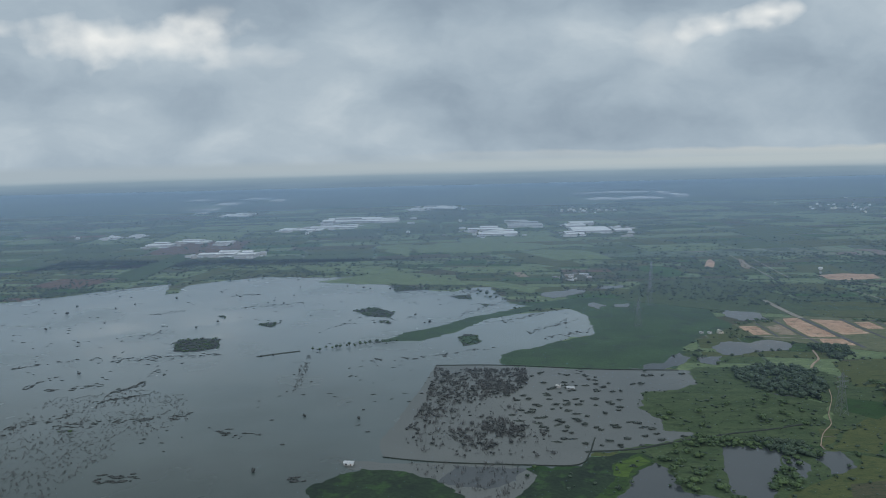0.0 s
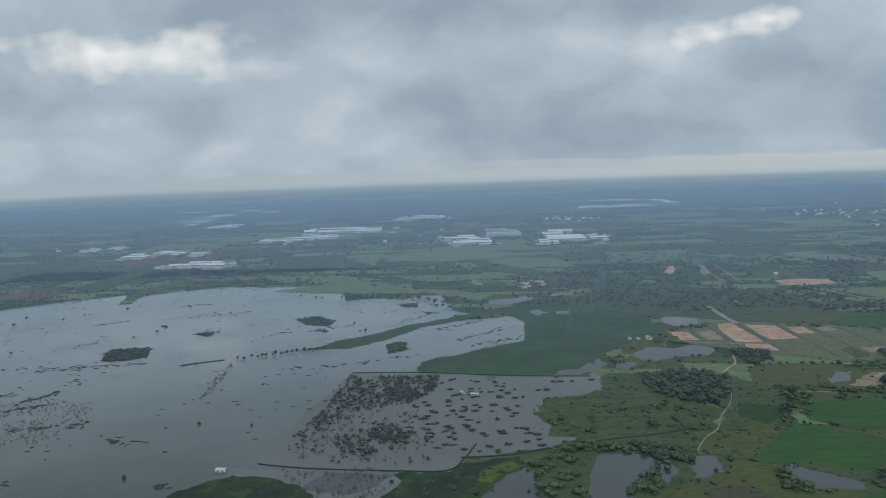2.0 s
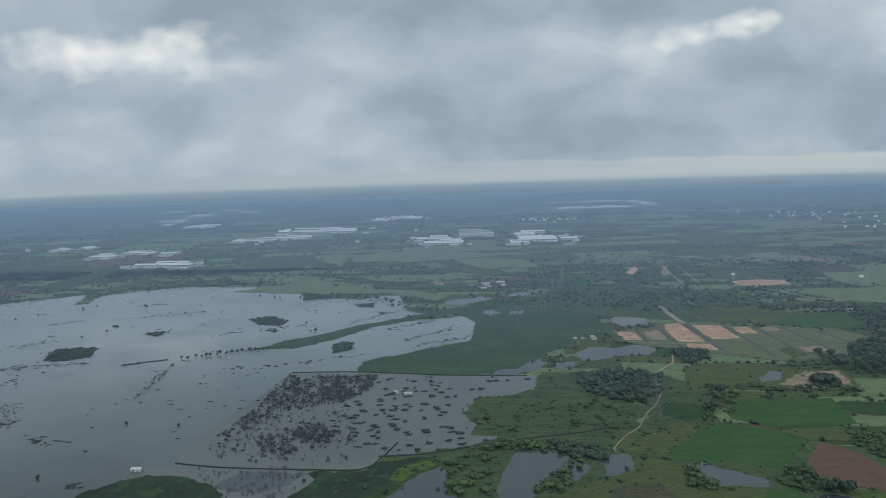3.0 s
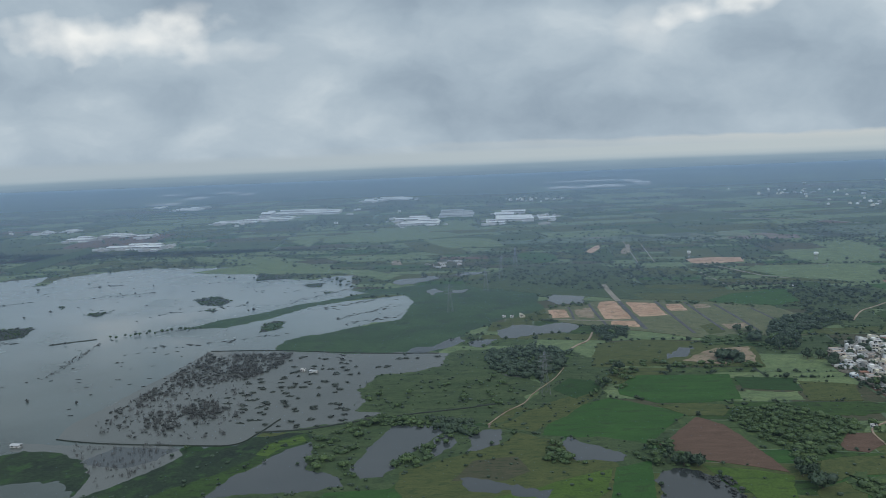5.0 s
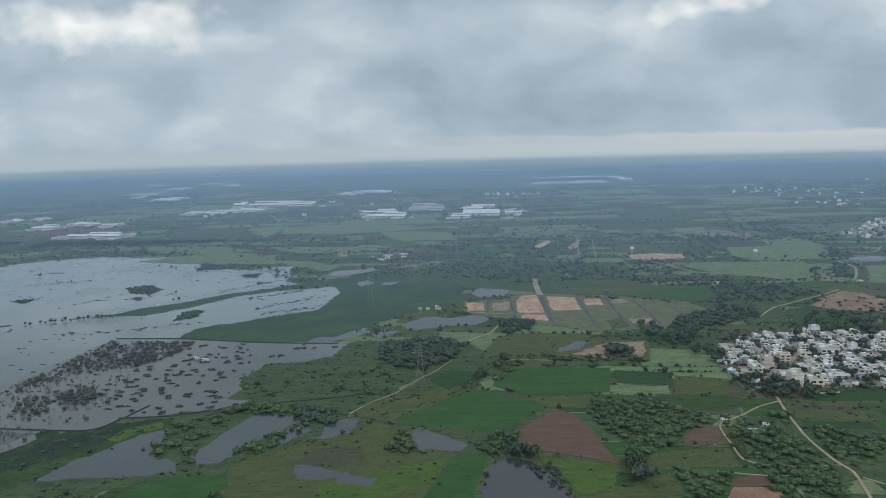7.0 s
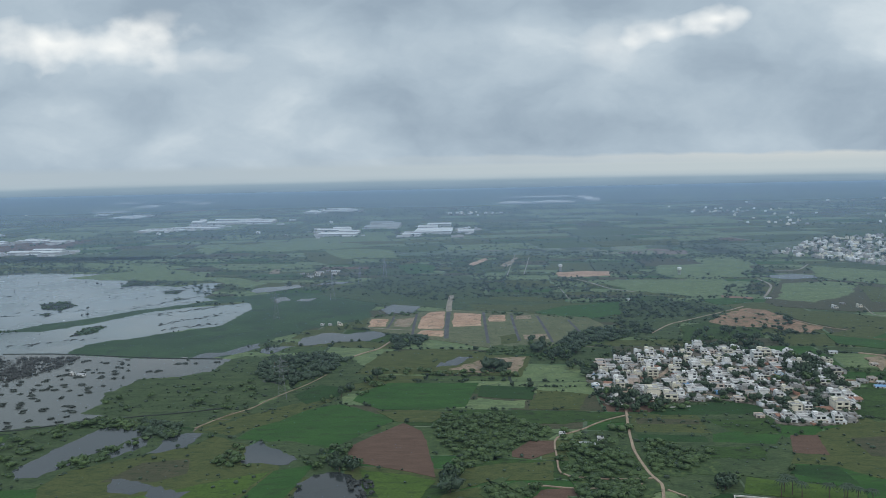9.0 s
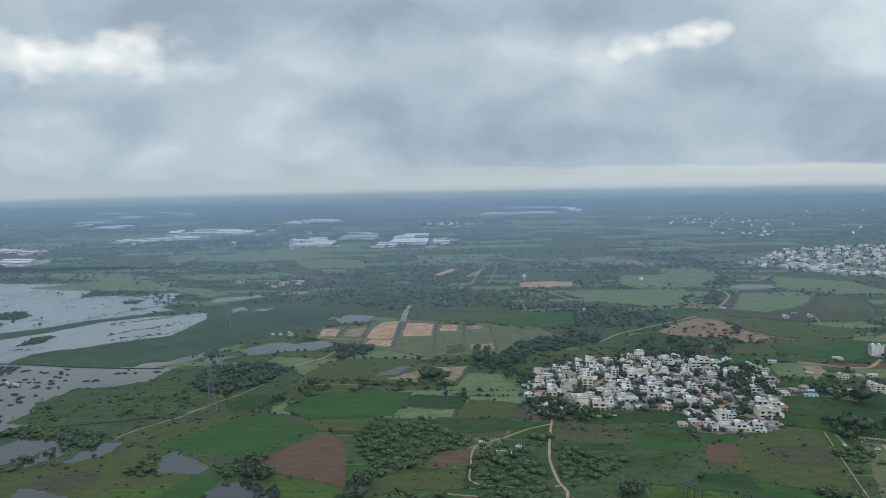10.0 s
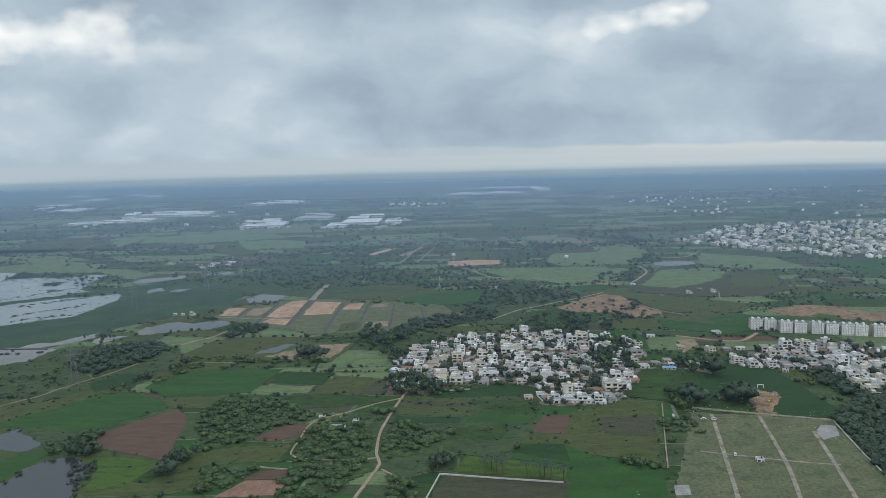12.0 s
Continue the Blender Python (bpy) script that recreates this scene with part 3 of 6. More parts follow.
patch('verge', [(338, 388), (413, 383), (438, 373), (430, 365), (385, 364), (338, 371)])
patch('soil', [(282, 334), (312, 369), (323, 356), (330, 300), (319, 306), (295, 317)])
patch('thicket_floor', [(326, 362), (339, 377), (365, 381), (392, 351), (380, 342), (366, 328), (356, 317), (341, 309), (335, 334)])
patch('soil', [(367, 328), (377, 341), (389, 340), (387, 327), (375, 318), (366, 321)])
patch('olive', [(337, 306), (352, 312), (384, 315), (381, 294), (354, 295), (335, 285)])
patch('olive', [(334, 283), (354, 293), (348, 268), (327, 265)])
patch('soil', [(375, 285), (390, 287), (397, 281), (386, 277), (370, 278)])
patch('red_soil', [(363, 263), (372, 277), (389, 276), (387, 262)])
patch('thicket_floor', [(353, 290), (375, 289), (364, 269), (349, 267)])
patch('olive', [(274, 464), (289, 523), (324, 529), (357, 520), (399, 507), (385, 452), (348, 459)])
patch('pale_soil', [(337, 473), (369, 500), (394, 500), (384, 462), (357, 461)])
patch('pool', [(329, 478), (344, 503), (352, 503), (343, 483)])
patch('deep_rice', [(366, 522), (393, 530), (425, 524), (432, 504), (398, 501), (365, 509)])
patch('thicket_floor', [(202, 488), (209, 512), (238, 519), (255, 512), (269, 504), (252, 461), (237, 440), (218, 448), (208, 469)])
patch('scrub', [(428, 358), (435, 377), (511, 373), (504, 323), (484, 297), (456, 296), (449, 280), (432, 273), (426, 302)])
patch('olive', [(435, 375), (472, 374), (470, 345), (432, 350)])
patch('stubble', [(437, 369), (470, 365), (469, 358), (436, 361)])
patch('verge', [(472, 365), (510, 365), (506, 344), (482, 348)])
patch('rice', [(470, 344), (482, 348), (505, 342), (495, 330), (466, 334)])
patch('deep_rice', [(448, 379), (463, 387), (515, 397), (513, 372), (453, 373)])
patch('olive', [(520, 342), (559, 363), (568, 347), (547, 279), (523, 289), (512, 296), (514, 316)])
patch('olive', [(491, 307), (500, 320), (524, 314), (524, 290), (510, 298)])
patch('soil', [(498, 319), (508, 341), (521, 341), (514, 316)])
patch('rice', [(484, 290), (493, 307), (511, 303), (521, 290), (547, 276), (538, 240), (498, 239), (506, 269), (507, 282)])
patch('lime', [(458, 279), (466, 295), (483, 288), (508, 280), (504, 268), (472, 274)])
patch('deep_rice', [(486, 297), (493, 305), (511, 303), (510, 285), (498, 289)])
patch('stubble', [(445, 243), (455, 277), (481, 272), (504, 266), (498, 239)])
patch('thicket_floor', [(426, 302), (432, 329), (455, 321), (452, 306), (439, 301), (431, 298)])
patch('verge', [(558, 368), (572, 413), (601, 418), (613, 400), (591, 345), (579, 351)])
patch('deep_rice', [(613, 402), (644, 425), (659, 411), (658, 338), (648, 325), (623, 330), (629, 359), (609, 367), (591, 345)])
patch('broken_soil', [(627, 369), (641, 367), (625, 331), (614, 329)])
patch('verge', [(493, 354), (507, 358), (506, 344), (484, 344)])
patch('deep_rice', [(432, 347), (465, 342), (464, 334), (430, 337)])
patch('verge', [(460, 327), (488, 326), (485, 312), (457, 313)])
patch('stubble', [(535, 335), (563, 337), (555, 308), (532, 313)])
patch('plot_grass', [(583, 339), (648, 321), (634, 257), (622, 222), (535, 228)])
patch('concrete', [(631, 308), (638, 316), (644, 314), (639, 302), (629, 298)])
patch('concrete', [(546, 258), (552, 258), (550, 250), (544, 250)])
patch('pool', [(111, 804), (113, 831), (144, 844), (158, 855), (165, 829), (139, 808), (121, 792)])
patch('pool', [(153, 750), (156, 766), (168, 748), (162, 733)])
patch('pool', [(176, 747), (186, 756), (200, 758), (190, 739)])
patch('pool', [(180, 848), (194, 868), (229, 868), (206, 845)])
patch('pool', [(272, 680), (277, 708), (302, 712), (310, 696), (305, 671), (284, 665)])
patch('pool', [(333, 694), (345, 717), (361, 706), (348, 681)])
patch('pasture', [(-60, 1303), (6, 1372), (163, 1343), (213, 1274), (137, 1241), (-24, 1251)])
patch('olive', [(93, 1214), (186, 1174), (202, 1030), (164, 1035), (123, 1094)])
patch('rice', [(266, 1009), (297, 1029), (323, 1000), (321, 934), (288, 923)])
patch('pasture', [(-6, 935), (68, 916), (118, 864), (100, 833), (47, 890)])
patch('scrub', [(253, 902), (369, 897), (383, 728), (457, 705), (451, 662), (365, 671), (273, 715), (190, 784)])
patch('olive', [(360, 706), (421, 694), (457, 705), (500, 691), (418, 660), (365, 671)])
patch('rice', [(421, 660), (454, 687), (506, 697), (498, 642), (466, 627), (427, 641)])
patch('pasture', [(519, 816), (545, 842), (633, 823), (689, 812), (651, 733), (626, 729), (599, 718), (565, 746), (542, 763)])
patch('pasture', [(625, 958), (753, 968), (728, 889), (681, 843), (619, 842), (602, 877)])
patch('rice', [(592, 706), (636, 711), (629, 684), (601, 675)])
patch('red_soil', [(622, 726), (649, 713), (645, 704), (619, 716)])
patch('stubble', [(649, 685), (729, 819), (769, 814), (806, 797), (832, 748), (801, 655), (756, 627), (713, 631), (680, 648), (651, 664)])
patch('pasture', [(668, 698), (719, 792), (769, 802), (797, 782), (757, 721), (696, 680)])
patch('olive', [(791, 771), (823, 734), (800, 669), (749, 675)])
patch('pasture', [(684, 624), (756, 627), (761, 602), (702, 593)])
patch('pasture', [(819, 930), (898, 936), (884, 831), (885, 780), (847, 772), (811, 784), (777, 831)])
patch('scrub', [(513, 699), (589, 691), (611, 660), (566, 613), (540, 604), (518, 543), (476, 554)])
patch('verge', [(535, 586), (562, 602), (600, 580), (585, 545), (521, 539)])
patch('broken_soil', [(563, 606), (584, 628), (615, 657), (635, 652), (634, 609), (640, 594), (644, 572), (626, 555), (603, 578), (573, 585)])
patch('olive', [(639, 638), (677, 640), (734, 597), (712, 562), (657, 571), (643, 599)])
patch('rice', [(638, 552), (706, 547), (705, 510), (669, 493), (630, 520)])
patch('pond', [(714, 843), (758, 861), (781, 849), (774, 827), (738, 818)])
patch('orange_soil', [(369, 1006), (389, 1054), (404, 1079), (397, 1040), (377, 993)])
patch('pale_soil', [(412, 982), (431, 1035), (447, 1080), (447, 1059), (424, 974)])
patch('pale_soil', [(98, 953), (95, 1021), (101, 1020), (112, 951)])
patch('plot_grass', [(265, 601), (265, 648), (337, 679), (381, 666), (466, 630), (477, 566), (470, 549), (418, 531), (371, 525), (335, 552), (312, 564)])
patch('orange_soil', [(268, 610), (267, 641), (283, 642), (283, 608)])
patch('pale_soil', [(290, 608), (292, 638), (308, 647), (305, 606)])
patch('orange_soil', [(312, 597), (313, 644), (322, 669), (336, 671), (334, 595)])
patch('orange_soil', [(311, 576), (315, 590), (334, 589), (332, 566)])
patch('orange_soil', [(342, 603), (344, 664), (369, 654), (367, 605)])
patch('orange_soil', [(374, 619), (376, 648), (391, 649), (390, 620)])
patch('pale_soil', [(398, 626), (401, 643), (414, 645), (414, 630)])
patch('pale_soil', [(400, 567), (418, 571), (417, 553), (399, 553)])
patch('olive', [(379, 564), (395, 573), (394, 544), (379, 536)])
patch('pale_soil', [(627, 480), (639, 484), (636, 465), (620, 448)])
patch('broken_soil', [(731, 568), (773, 585), (803, 569), (824, 529), (808, 512), (762, 538), (736, 550)])
patch('scrub', [(801, 941), (917, 955), (1028, 898), (1002, 859), (896, 857), (850, 897)])
patch('pasture', [(-222, 1089), (-116, 1092), (-30, 1025), (-90, 1004), (-192, 1036)])
patch('pasture', [(-21, 1059), (133, 1049), (154, 993), (26, 992)])
patch('orange_soil', [(481, 909), (518, 918), (555, 907), (541, 876), (497, 868), (477, 876)])
patch('pasture', [(-48, 1252), (-14, 1389), (115, 1355), (124, 1273), (54, 1210)])
patch('pasture', [(130, 1209), (171, 1243), (246, 1207), (263, 1100), (176, 1098)])
patch('olive', [(638, 548), (681, 575), (703, 561), (670, 524)])
patch('rice', [(665, 535), (699, 561), (746, 534), (728, 517)])
patch('lime', [(755, 543), (769, 552), (778, 536), (768, 525)])
patch('pasture', [(-109, 1270), (-96, 1373), (-63, 1367), (-62, 1185)])
patch('pasture', [(-62, 1348), (35, 1356), (131, 1337), (115, 1228), (-47, 1235)])
patch('verge', [(-491, 1039), (-485, 1299), (-448, 1253), (-432, 981)])
patch('pasture', [(-174, 946), (-73, 1031), (9, 967), (29, 896), (-65, 909)])
patch('olive', [(-375, 997), (-352, 1102), (-328, 1081), (-341, 969)])
patch('thicket_floor', [(387, 294), (425, 287), (416, 268), (397, 269)])
patch('thicket_floor', [(394, 325), (420, 342), (425, 299), (387, 304)])
patch('thicket_floor', [(428, 312), (444, 325), (460, 318), (456, 296), (434, 291)])
patch('thicket_floor', [(421, 532), (442, 573), (471, 591), (498, 567), (460, 538), (434, 523)])
patch('thicket_floor', [(649, 323), (692, 364), (716, 352), (649, 241), (629, 242)])
patch('thicket_floor', [(345, 291), (363, 296), (368, 270), (353, 269)])
patch('thicket_floor', [(369, 530), (405, 534), (423, 515), (406, 502), (364, 511)])
patch('thicket_floor', [(676, 403), (693, 387), (693, 354), (672, 357)])
track('bank', 3.9, [(-158, 575), (-125, 590)])
track('dike', 1.0, [(-9, 538), (42, 534), (113, 518), (170, 511)])
track('dike', 1.0, [(-36, 366), (-6, 358), (40, 352), (66, 351), (75, 366), (82, 386)])
track('dike', 1.7, [(73, 367), (100, 369), (123, 377), (153, 386), (185, 393), (205, 399)])
track('lane', 2.0, [(592, 334), (579, 289), (564, 238)])
track('lane', 2.0, [(614, 329), (600, 275), (587, 237)])
track('lane', 2.0, [(630, 308), (619, 271), (607, 233)])
track('lane', 2.0, [(586, 345), (616, 333), (648, 321)])
track('lane', 1.2, [(569, 290), (599, 278), (621, 271)])
track('wall', 0.4, [(453, 385), (463, 385), (473, 386)])
track('wall', 0.4, [(509, 373), (511, 361), (522, 358), (537, 355)])
track('wall', 0.4, [(646, 319), (637, 281), (630, 245)])
track('wall', 0.4, [(447, 254), (453, 276), (477, 270), (503, 264)])
track('tar', 2.2, [(285, 599), (287, 624), (288, 651)])
track('tar', 2.6, [(308, 576), (308, 619), (309, 668)])
track('tar', 4.2, [(336, 560), (337, 609), (339, 668)])
track('tar', 2.8, [(369, 542), (370, 596), (372, 662)])
track('tar', 2.6, [(394, 548), (395, 596), (397, 654)])
track('tar', 2.6, [(419, 540), (420, 587), (420, 641)])
track('tar', 2.2, [(447, 567), (446, 593), (445, 622)])
track('lane', 6.0, [(339, 670), (340, 708), (343, 756)])
track('lane', 1.6, [(268, 605), (285, 599), (306, 593), (335, 591)])
track('dirt', 1.5, [(503, 564), (528, 596), (547, 610), (567, 625), (595, 645), (621, 667)])
track('lane', 2.6, [(705, 827), (701, 786), (682, 747), (659, 709)])
track('dirt', 1.1, [(635, 611), (647, 580), (661, 562)])
track('dirt', 1.0, [(611, 646), (619, 615), (621, 574)])
track('lane', 2.4, [(478, 878), (503, 835), (519, 784), (541, 756)])
track('lane', 2.0, [(754, 891), (784, 892), (823, 941)])
track('lane', 1.0, [(465, 810), (465, 760), (464, 720)])
track('lane', 1.2, [(729, 654), (717, 616), (739, 614)])
track('dirt', 1.5, [(439, 418), (437, 390), (431, 360), (428, 344), (425, 323), (425, 299), (427, 289), (424, 276), (418, 254)])
track('dirt', 1.0, [(426, 295), (411, 294), (394, 297), (386, 302), (387, 320), (389, 339), (394, 347), (405, 354), (419, 366), (435, 375)])
track('dirt', 1.0, [(370, 291), (390, 286), (410, 286), (419, 289)])
track('dirt', 1.0, [(428, 283), (435, 273), (435, 255)])
track('dirt', 0.6, [(573, 353), (558, 304), (549, 274)])
track('dirt', 0.5, [(199, 367), (210, 385), (222, 399), (228, 413), (237, 428), (246, 443), (255, 464)])
track('dirt', 1.6, [(266, 508), (274, 520), (284, 532), (292, 556)])
track('dirt', 2.3, [(572, 433), (600, 424), (620, 401)])
track('dirt', 2.7, [(630, 493), (665, 473), (691, 494)])
track('lane', 1.0, [(415, 890), (448, 1112)])
track('lane', 1.0, [(437, 897), (465, 1071)])
track('lane', 3.1, [(890, 1235), (836, 1338), (706, 1396)])

# ---- vegetation ----
def inside(poly, xy):
    x, y = xy[:, 0], xy[:, 1]
    hit = np.zeros(len(xy), bool)
    for (x0, y0), (x1, y1) in zip(poly, np.roll(poly, -1, 0)):
        if y0 != y1:
            hit ^= ((y0 > y) != (y1 > y)) & (x < (x1 - x0) * (y - y0) / (y1 - y0) + x0)
    return hit


def off_lines(xy, kinds, gap):
    keep = np.ones(len(xy), bool)
    for kind, line in LINES:
        if kind in kinds:
            d = np.min(np.hypot(xy[:, None, 0] - line[None, :, 0], xy[:, None, 1] - line[None, :, 1]), axis=1)
            keep &= d > gap
    return keep


def lump_shape(subdivisions, rng):
    bm = bmesh.new()
    bmesh.ops.create_icosphere(bm, subdivisions=subdivisions, radius=1.0)
    v = np.array([q.co for q in bm.verts])
    f = np.array([[q.index for q in t.verts] for t in bm.faces])
    bm.free()
    return v * (1 + rng.uniform(-0.24, 0.24, (len(v), 1))), f


def crown_shape(rng, lumps, subdivisions, tufts, wide=1.0):
    """A crown of unit width: uneven clumps with tufts of leaves standing out of them."""
    vs, fs, at = [], [], 0
    for i in range(lumps):
        v, f = lump_shape(subdivisions, rng)
        s = rng.uniform(0.42, 0.66) if lumps > 1 else 0.95
        a, d = rng.uniform(0, 6.3), (0.0 if i == 0 else rng.uniform(0.3, 0.55))
        c = np.array([math.cos(a) * d, math.sin(a) * d, rng.uniform(-0.12, 0.28)])
        v = v * s * np.array([wide, wide, 0.8]) + c
        vs.append(v), fs.append(f + at)
        at += len(v)
        k = max(0, tufts // lumps)
        for j in range(k):
            n = rng.normal(size=3)
            n[2] = abs(n[2]) * 0.8 - 0.15
            n /= np.linalg.norm(n)
            p = c + n * s * np.array([wide, wide, 0.8]) * rng.uniform(0.85, 1.12)
            vs.append(p + rng.normal(size=(3, 3)) * 0.20)
            fs.append(np.array([[0, 1, 2]]) + at)
            at += 3
    return np.concatenate(vs), np.concatenate(fs)


def raw_mesh(name, v, f, material):
    me = bpy.data.meshes.new(name)
    me.vertices.add(len(v))
    me.vertices.foreach_set("co", np.asarray(v, np.float32).ravel())
    me.loops.add(f.size)
    me.loops.foreach_set("vertex_index", np.asarray(f, np.int32).ravel())
    me.polygons.add(len(f))
    me.polygons.foreach_set("loop_start", np.arange(0, f.size, 3, dtype=np.int32))
    me.update(calc_edges=True)
    me.materials.append(material)
    return me


def mass(name, xy, radius, tall, shapes, material, label, category, rng, lift=0.62):
    """Uncounted growth as one object."""
    vs, fs, at = [], [], 0
    for (x, y), r in zip(xy, radius):
        v, f = shapes[rng.integers(len(shapes))]
        a = rng.uniform(0, 6.3)
        c, s = math.cos(a), math.sin(a)
        h = r * tall * rng.uniform(0.8, 1.25)
        w = np.column_stack(((v[:, 0] * c - v[:, 1] * s) * r + x, (v[:, 0] * s + v[:, 1] * c) * r + y, (v[:, 2] + lift) * h))
        vs.append(w), fs.append(f + at)
        at += len(w)
    ob = new(name, raw_mesh(name, np.concatenate(vs), np.concatenate(fs), material))
    return tagged(ob, label, category, kind="stuff")


RNG = np.random.default_rng(7)
def twig_shape(rng, stems):
    """A leafless shrub of unit height: thin stems fanning out of one foot."""
    vs = []
    for k in range(stems):
        a, lean = rng.uniform(0, 6.3), rng.uniform(0.05, 0.8)
        side = np.array([-math.sin(a), math.cos(a), 0.0]) * rng.uniform(0.025, 0.06)
        foot = np.array([rng.normal() * 0.3, rng.normal() * 0.3, -0.7])
        tip = foot + np.array([math.cos(a) * lean, math.sin(a) * lean, rng.uniform(0.7, 1.7)])
        vs += [foot - side, foot + side, tip]
    return np.array(vs), np.arange(3 * stems).reshape(-1, 3)


NEAR = [crown_shape(RNG, 3, 2, 40) for _ in range(7)]
MID = [crown_shape(RNG, 2, 1, 34) for _ in range(6)]
FAR = [crown_shape(RNG, 2, 1, 5) for _ in range(6)]
TUFTS = [crown_shape(RNG, 1, 1, 9) for _ in range(6)]
TWIGS = [twig_shape(RNG, 16) for _ in range(6)]


def spread(poly, count, rng):
    poly = np.array(poly, float)
    lo, hi = poly.min(0), poly.max(0)
    xy = rng.uniform(lo, hi, (count * 4, 2))
    return xy[inside(poly, xy)][:count]


BARE = {"lake", "silt", "pond", "pool", "dark_pond", "rice", "deep_rice", "soil", "red_soil", "orange_soil", "pale_soil", "concrete", "broken_soil", "meadow", "mat", "islet", "plot_grass", "lime"}


def open_land(xy, also=()):
    keep = np.ones(len(xy), bool)
    for kind, poly in PLAN:
        if kind in BARE or kind in also:
            keep &= ~inside(poly, xy)
    for poly in BUILT:
        keep &= ~inside(np.array(poly, float), xy)
    return keep & off_lines(xy, ("tar", "lane", "dirt", "wall"), 3.5)


# ---- patchwork of small fields ----
def halve(u0, u1, v0, v1, least, most, rng, out):
    du, dv = u1 - u0, v1 - v0
    if max(du, dv) < most and (rng.random() < 0.25 or min(du, dv) < least):
        return out.append((u0, u1, v0, v1))
    t = rng.uniform(0.35, 0.65)
    if du > dv * rng.uniform(1.3, 3.2):
        halve(u0, u0 + du * t, v0, v1, least, most, rng, out), halve(u0 + du * t, u1, v0, v1, least, most, rng, out)
    else:
        halve(u0, u1, v0, v0 + dv * t, least, most, rng, out), halve(u0, u1, v0 + dv * t, v1, least, most, rng, out)


def patchwork(bounds, turn, least, most, seed, kinds, gap, name, label):
    rng = random.Random(seed)
    leaves, groups, hedge = [], {}, []
    halve(*bounds, least, most, rng, leaves)
    c, s = math.cos(radians(turn)), math.sin(radians(turn))
    for u0, u1, v0, v1 in leaves:
        kind = rng.choices([k for k, _ in kinds], [w for _, w in kinds])[0]
        g = groups.setdefault(kind, ([], []))
        ring = []
        for a, b in (((u0, v0), (u1, v0)), ((u1, v0), (u1, v1)), ((u1, v1), (u0, v1)), ((u0, v1), (u0, v0))):
            keep = rng.random() < 0.4
            for k in range(6):
                t = k / 6
                x, y = a[0] + (b[0] - a[0]) * t, a[1] + (b[1] - a[1]) * t
                x, y = (u0 + u1) / 2 + (x - (u0 + u1) / 2) * 0.965, (v0 + v1) / 2 + (y - (v0 + v1) / 2) * 0.965
                d = noise.noise_vector((x * 0.02, y * 0.02, 0.0)) * least * 0.22
                ring.append(((x + d.x) * c - (y + d.y) * s, (x + d.x) * s + (y + d.y) * c))
            n = int(math.hypot(b[0] - a[0], b[1] - a[1]) / gap)
            for k in range(n):
                if keep and rng.random() < 0.95:
                    t = rng.random()
                    x, y = a[0] + (b[0] - a[0]) * t, a[1] + (b[1] - a[1]) * t
                    d = noise.noise_vector((x * 0.02, y * 0.02, 0.0)) * least * 0.22
                    x, y = x + d.x + rng.gauss(0, gap * 0.15), y + d.y + rng.gauss(0, gap * 0.15)
                    hedge.append((x * c - y * s, x * s + y * c))
        n = len(g[0])
        g[0].extend((*q, 0.035) for q in ring)
        g[0].extend((*q, -0.2) for q in ring)
        g[1].append(tuple(range(n, n + 24)))
        g[1].extend((n + k, n + 24 + k, n + 24 + (k + 1) % 24, n + (k + 1) % 24) for k in range(24))
    for kind, (vs, fs) in groups.items():
        me = bpy.data.meshes.new(name)
        me.from_pydata(vs, [], fs)
        me.materials.append(COVER[kind])
        tagged(new(name, me), label, "fields", kind="stuff")
    return np.array(hedge)


MIDDLE = [("olive", 6), ("pasture", 9), ("verge", 2), ("rice", 2), ("stubble", 3), ("scrub", 4), ("thicket_floor", 2.5), ("soil", 0.4)]
SOUTH = [("olive", 5), ("verge", 5), ("rice", 4), ("scrub", 6), ("stubble", 2), ("thicket_floor", 5), ("deep_rice", 2), ("pasture", 1)]
SOUTH_HEDGES = patchwork((-900, 1400, -700, 430), -7, 22, 90, 23, SOUTH, 3.6, "field_strips", "patchwork of small green and olive fields")
HEDGES = patchwork((-800, 1300, 430, 1150), -7, 22, 90, 21, MIDDLE, 3.6, "field_strips", "patchwork of small green and olive fields")
FAR_HEDGES = patchwork((-2600, 3300, 1150, 3600), 4, 55, 260, 22, MIDDLE + [("thicket_floor", 5)], 9.0, "far_fields", "patchwork of fields far on the plain")


def wood(kind, count, poly):
    xy = spread(poly, count, RNG)
    WOODS[kind] = np.concatenate((WOODS[kind], xy)) if kind in WOODS else xy


WOODS = {}
wood('dense', 330, [(203, 488), (209, 510), (238, 518), (255, 510), (268, 504), (252, 461), (237, 442), (218, 450), (208, 469)])
wood('bush', 110, [(113, 368), (142, 385), (194, 366), (193, 354), (163, 365), (143, 371)])
wood('dense', 60, [(167, 378), (194, 368), (193, 354), (174, 357)])
wood('bush', 46, [(107, 344), (114, 364), (132, 368), (131, 328), (137, 303), (127, 310), (111, 322)])
wood('bush', 34, [(151, 319), (168, 346), (178, 359), (180, 353), (167, 325), (161, 311)])
wood('bush', 36, [(224, 341), (233, 339), (239, 318), (253, 315), (226, 317)])
wood('bush', 44, [(265, 319), (272, 334), (284, 339), (293, 321), (294, 311), (276, 306), (268, 313)])
wood('tree', 9, [(271, 311), (282, 320), (292, 314), (294, 306), (281, 308)])
wood('drowned', 46, [(289, 300), (302, 297), (306, 271), (295, 281)])
wood('bush', 420, [(326, 362), (339, 377), (365, 381), (392, 351), (380, 342), (366, 328), (356, 317), (341, 309), (335, 334)])
wood('tree', 14, [(333, 309), (343, 313), (339, 284), (325, 285)])
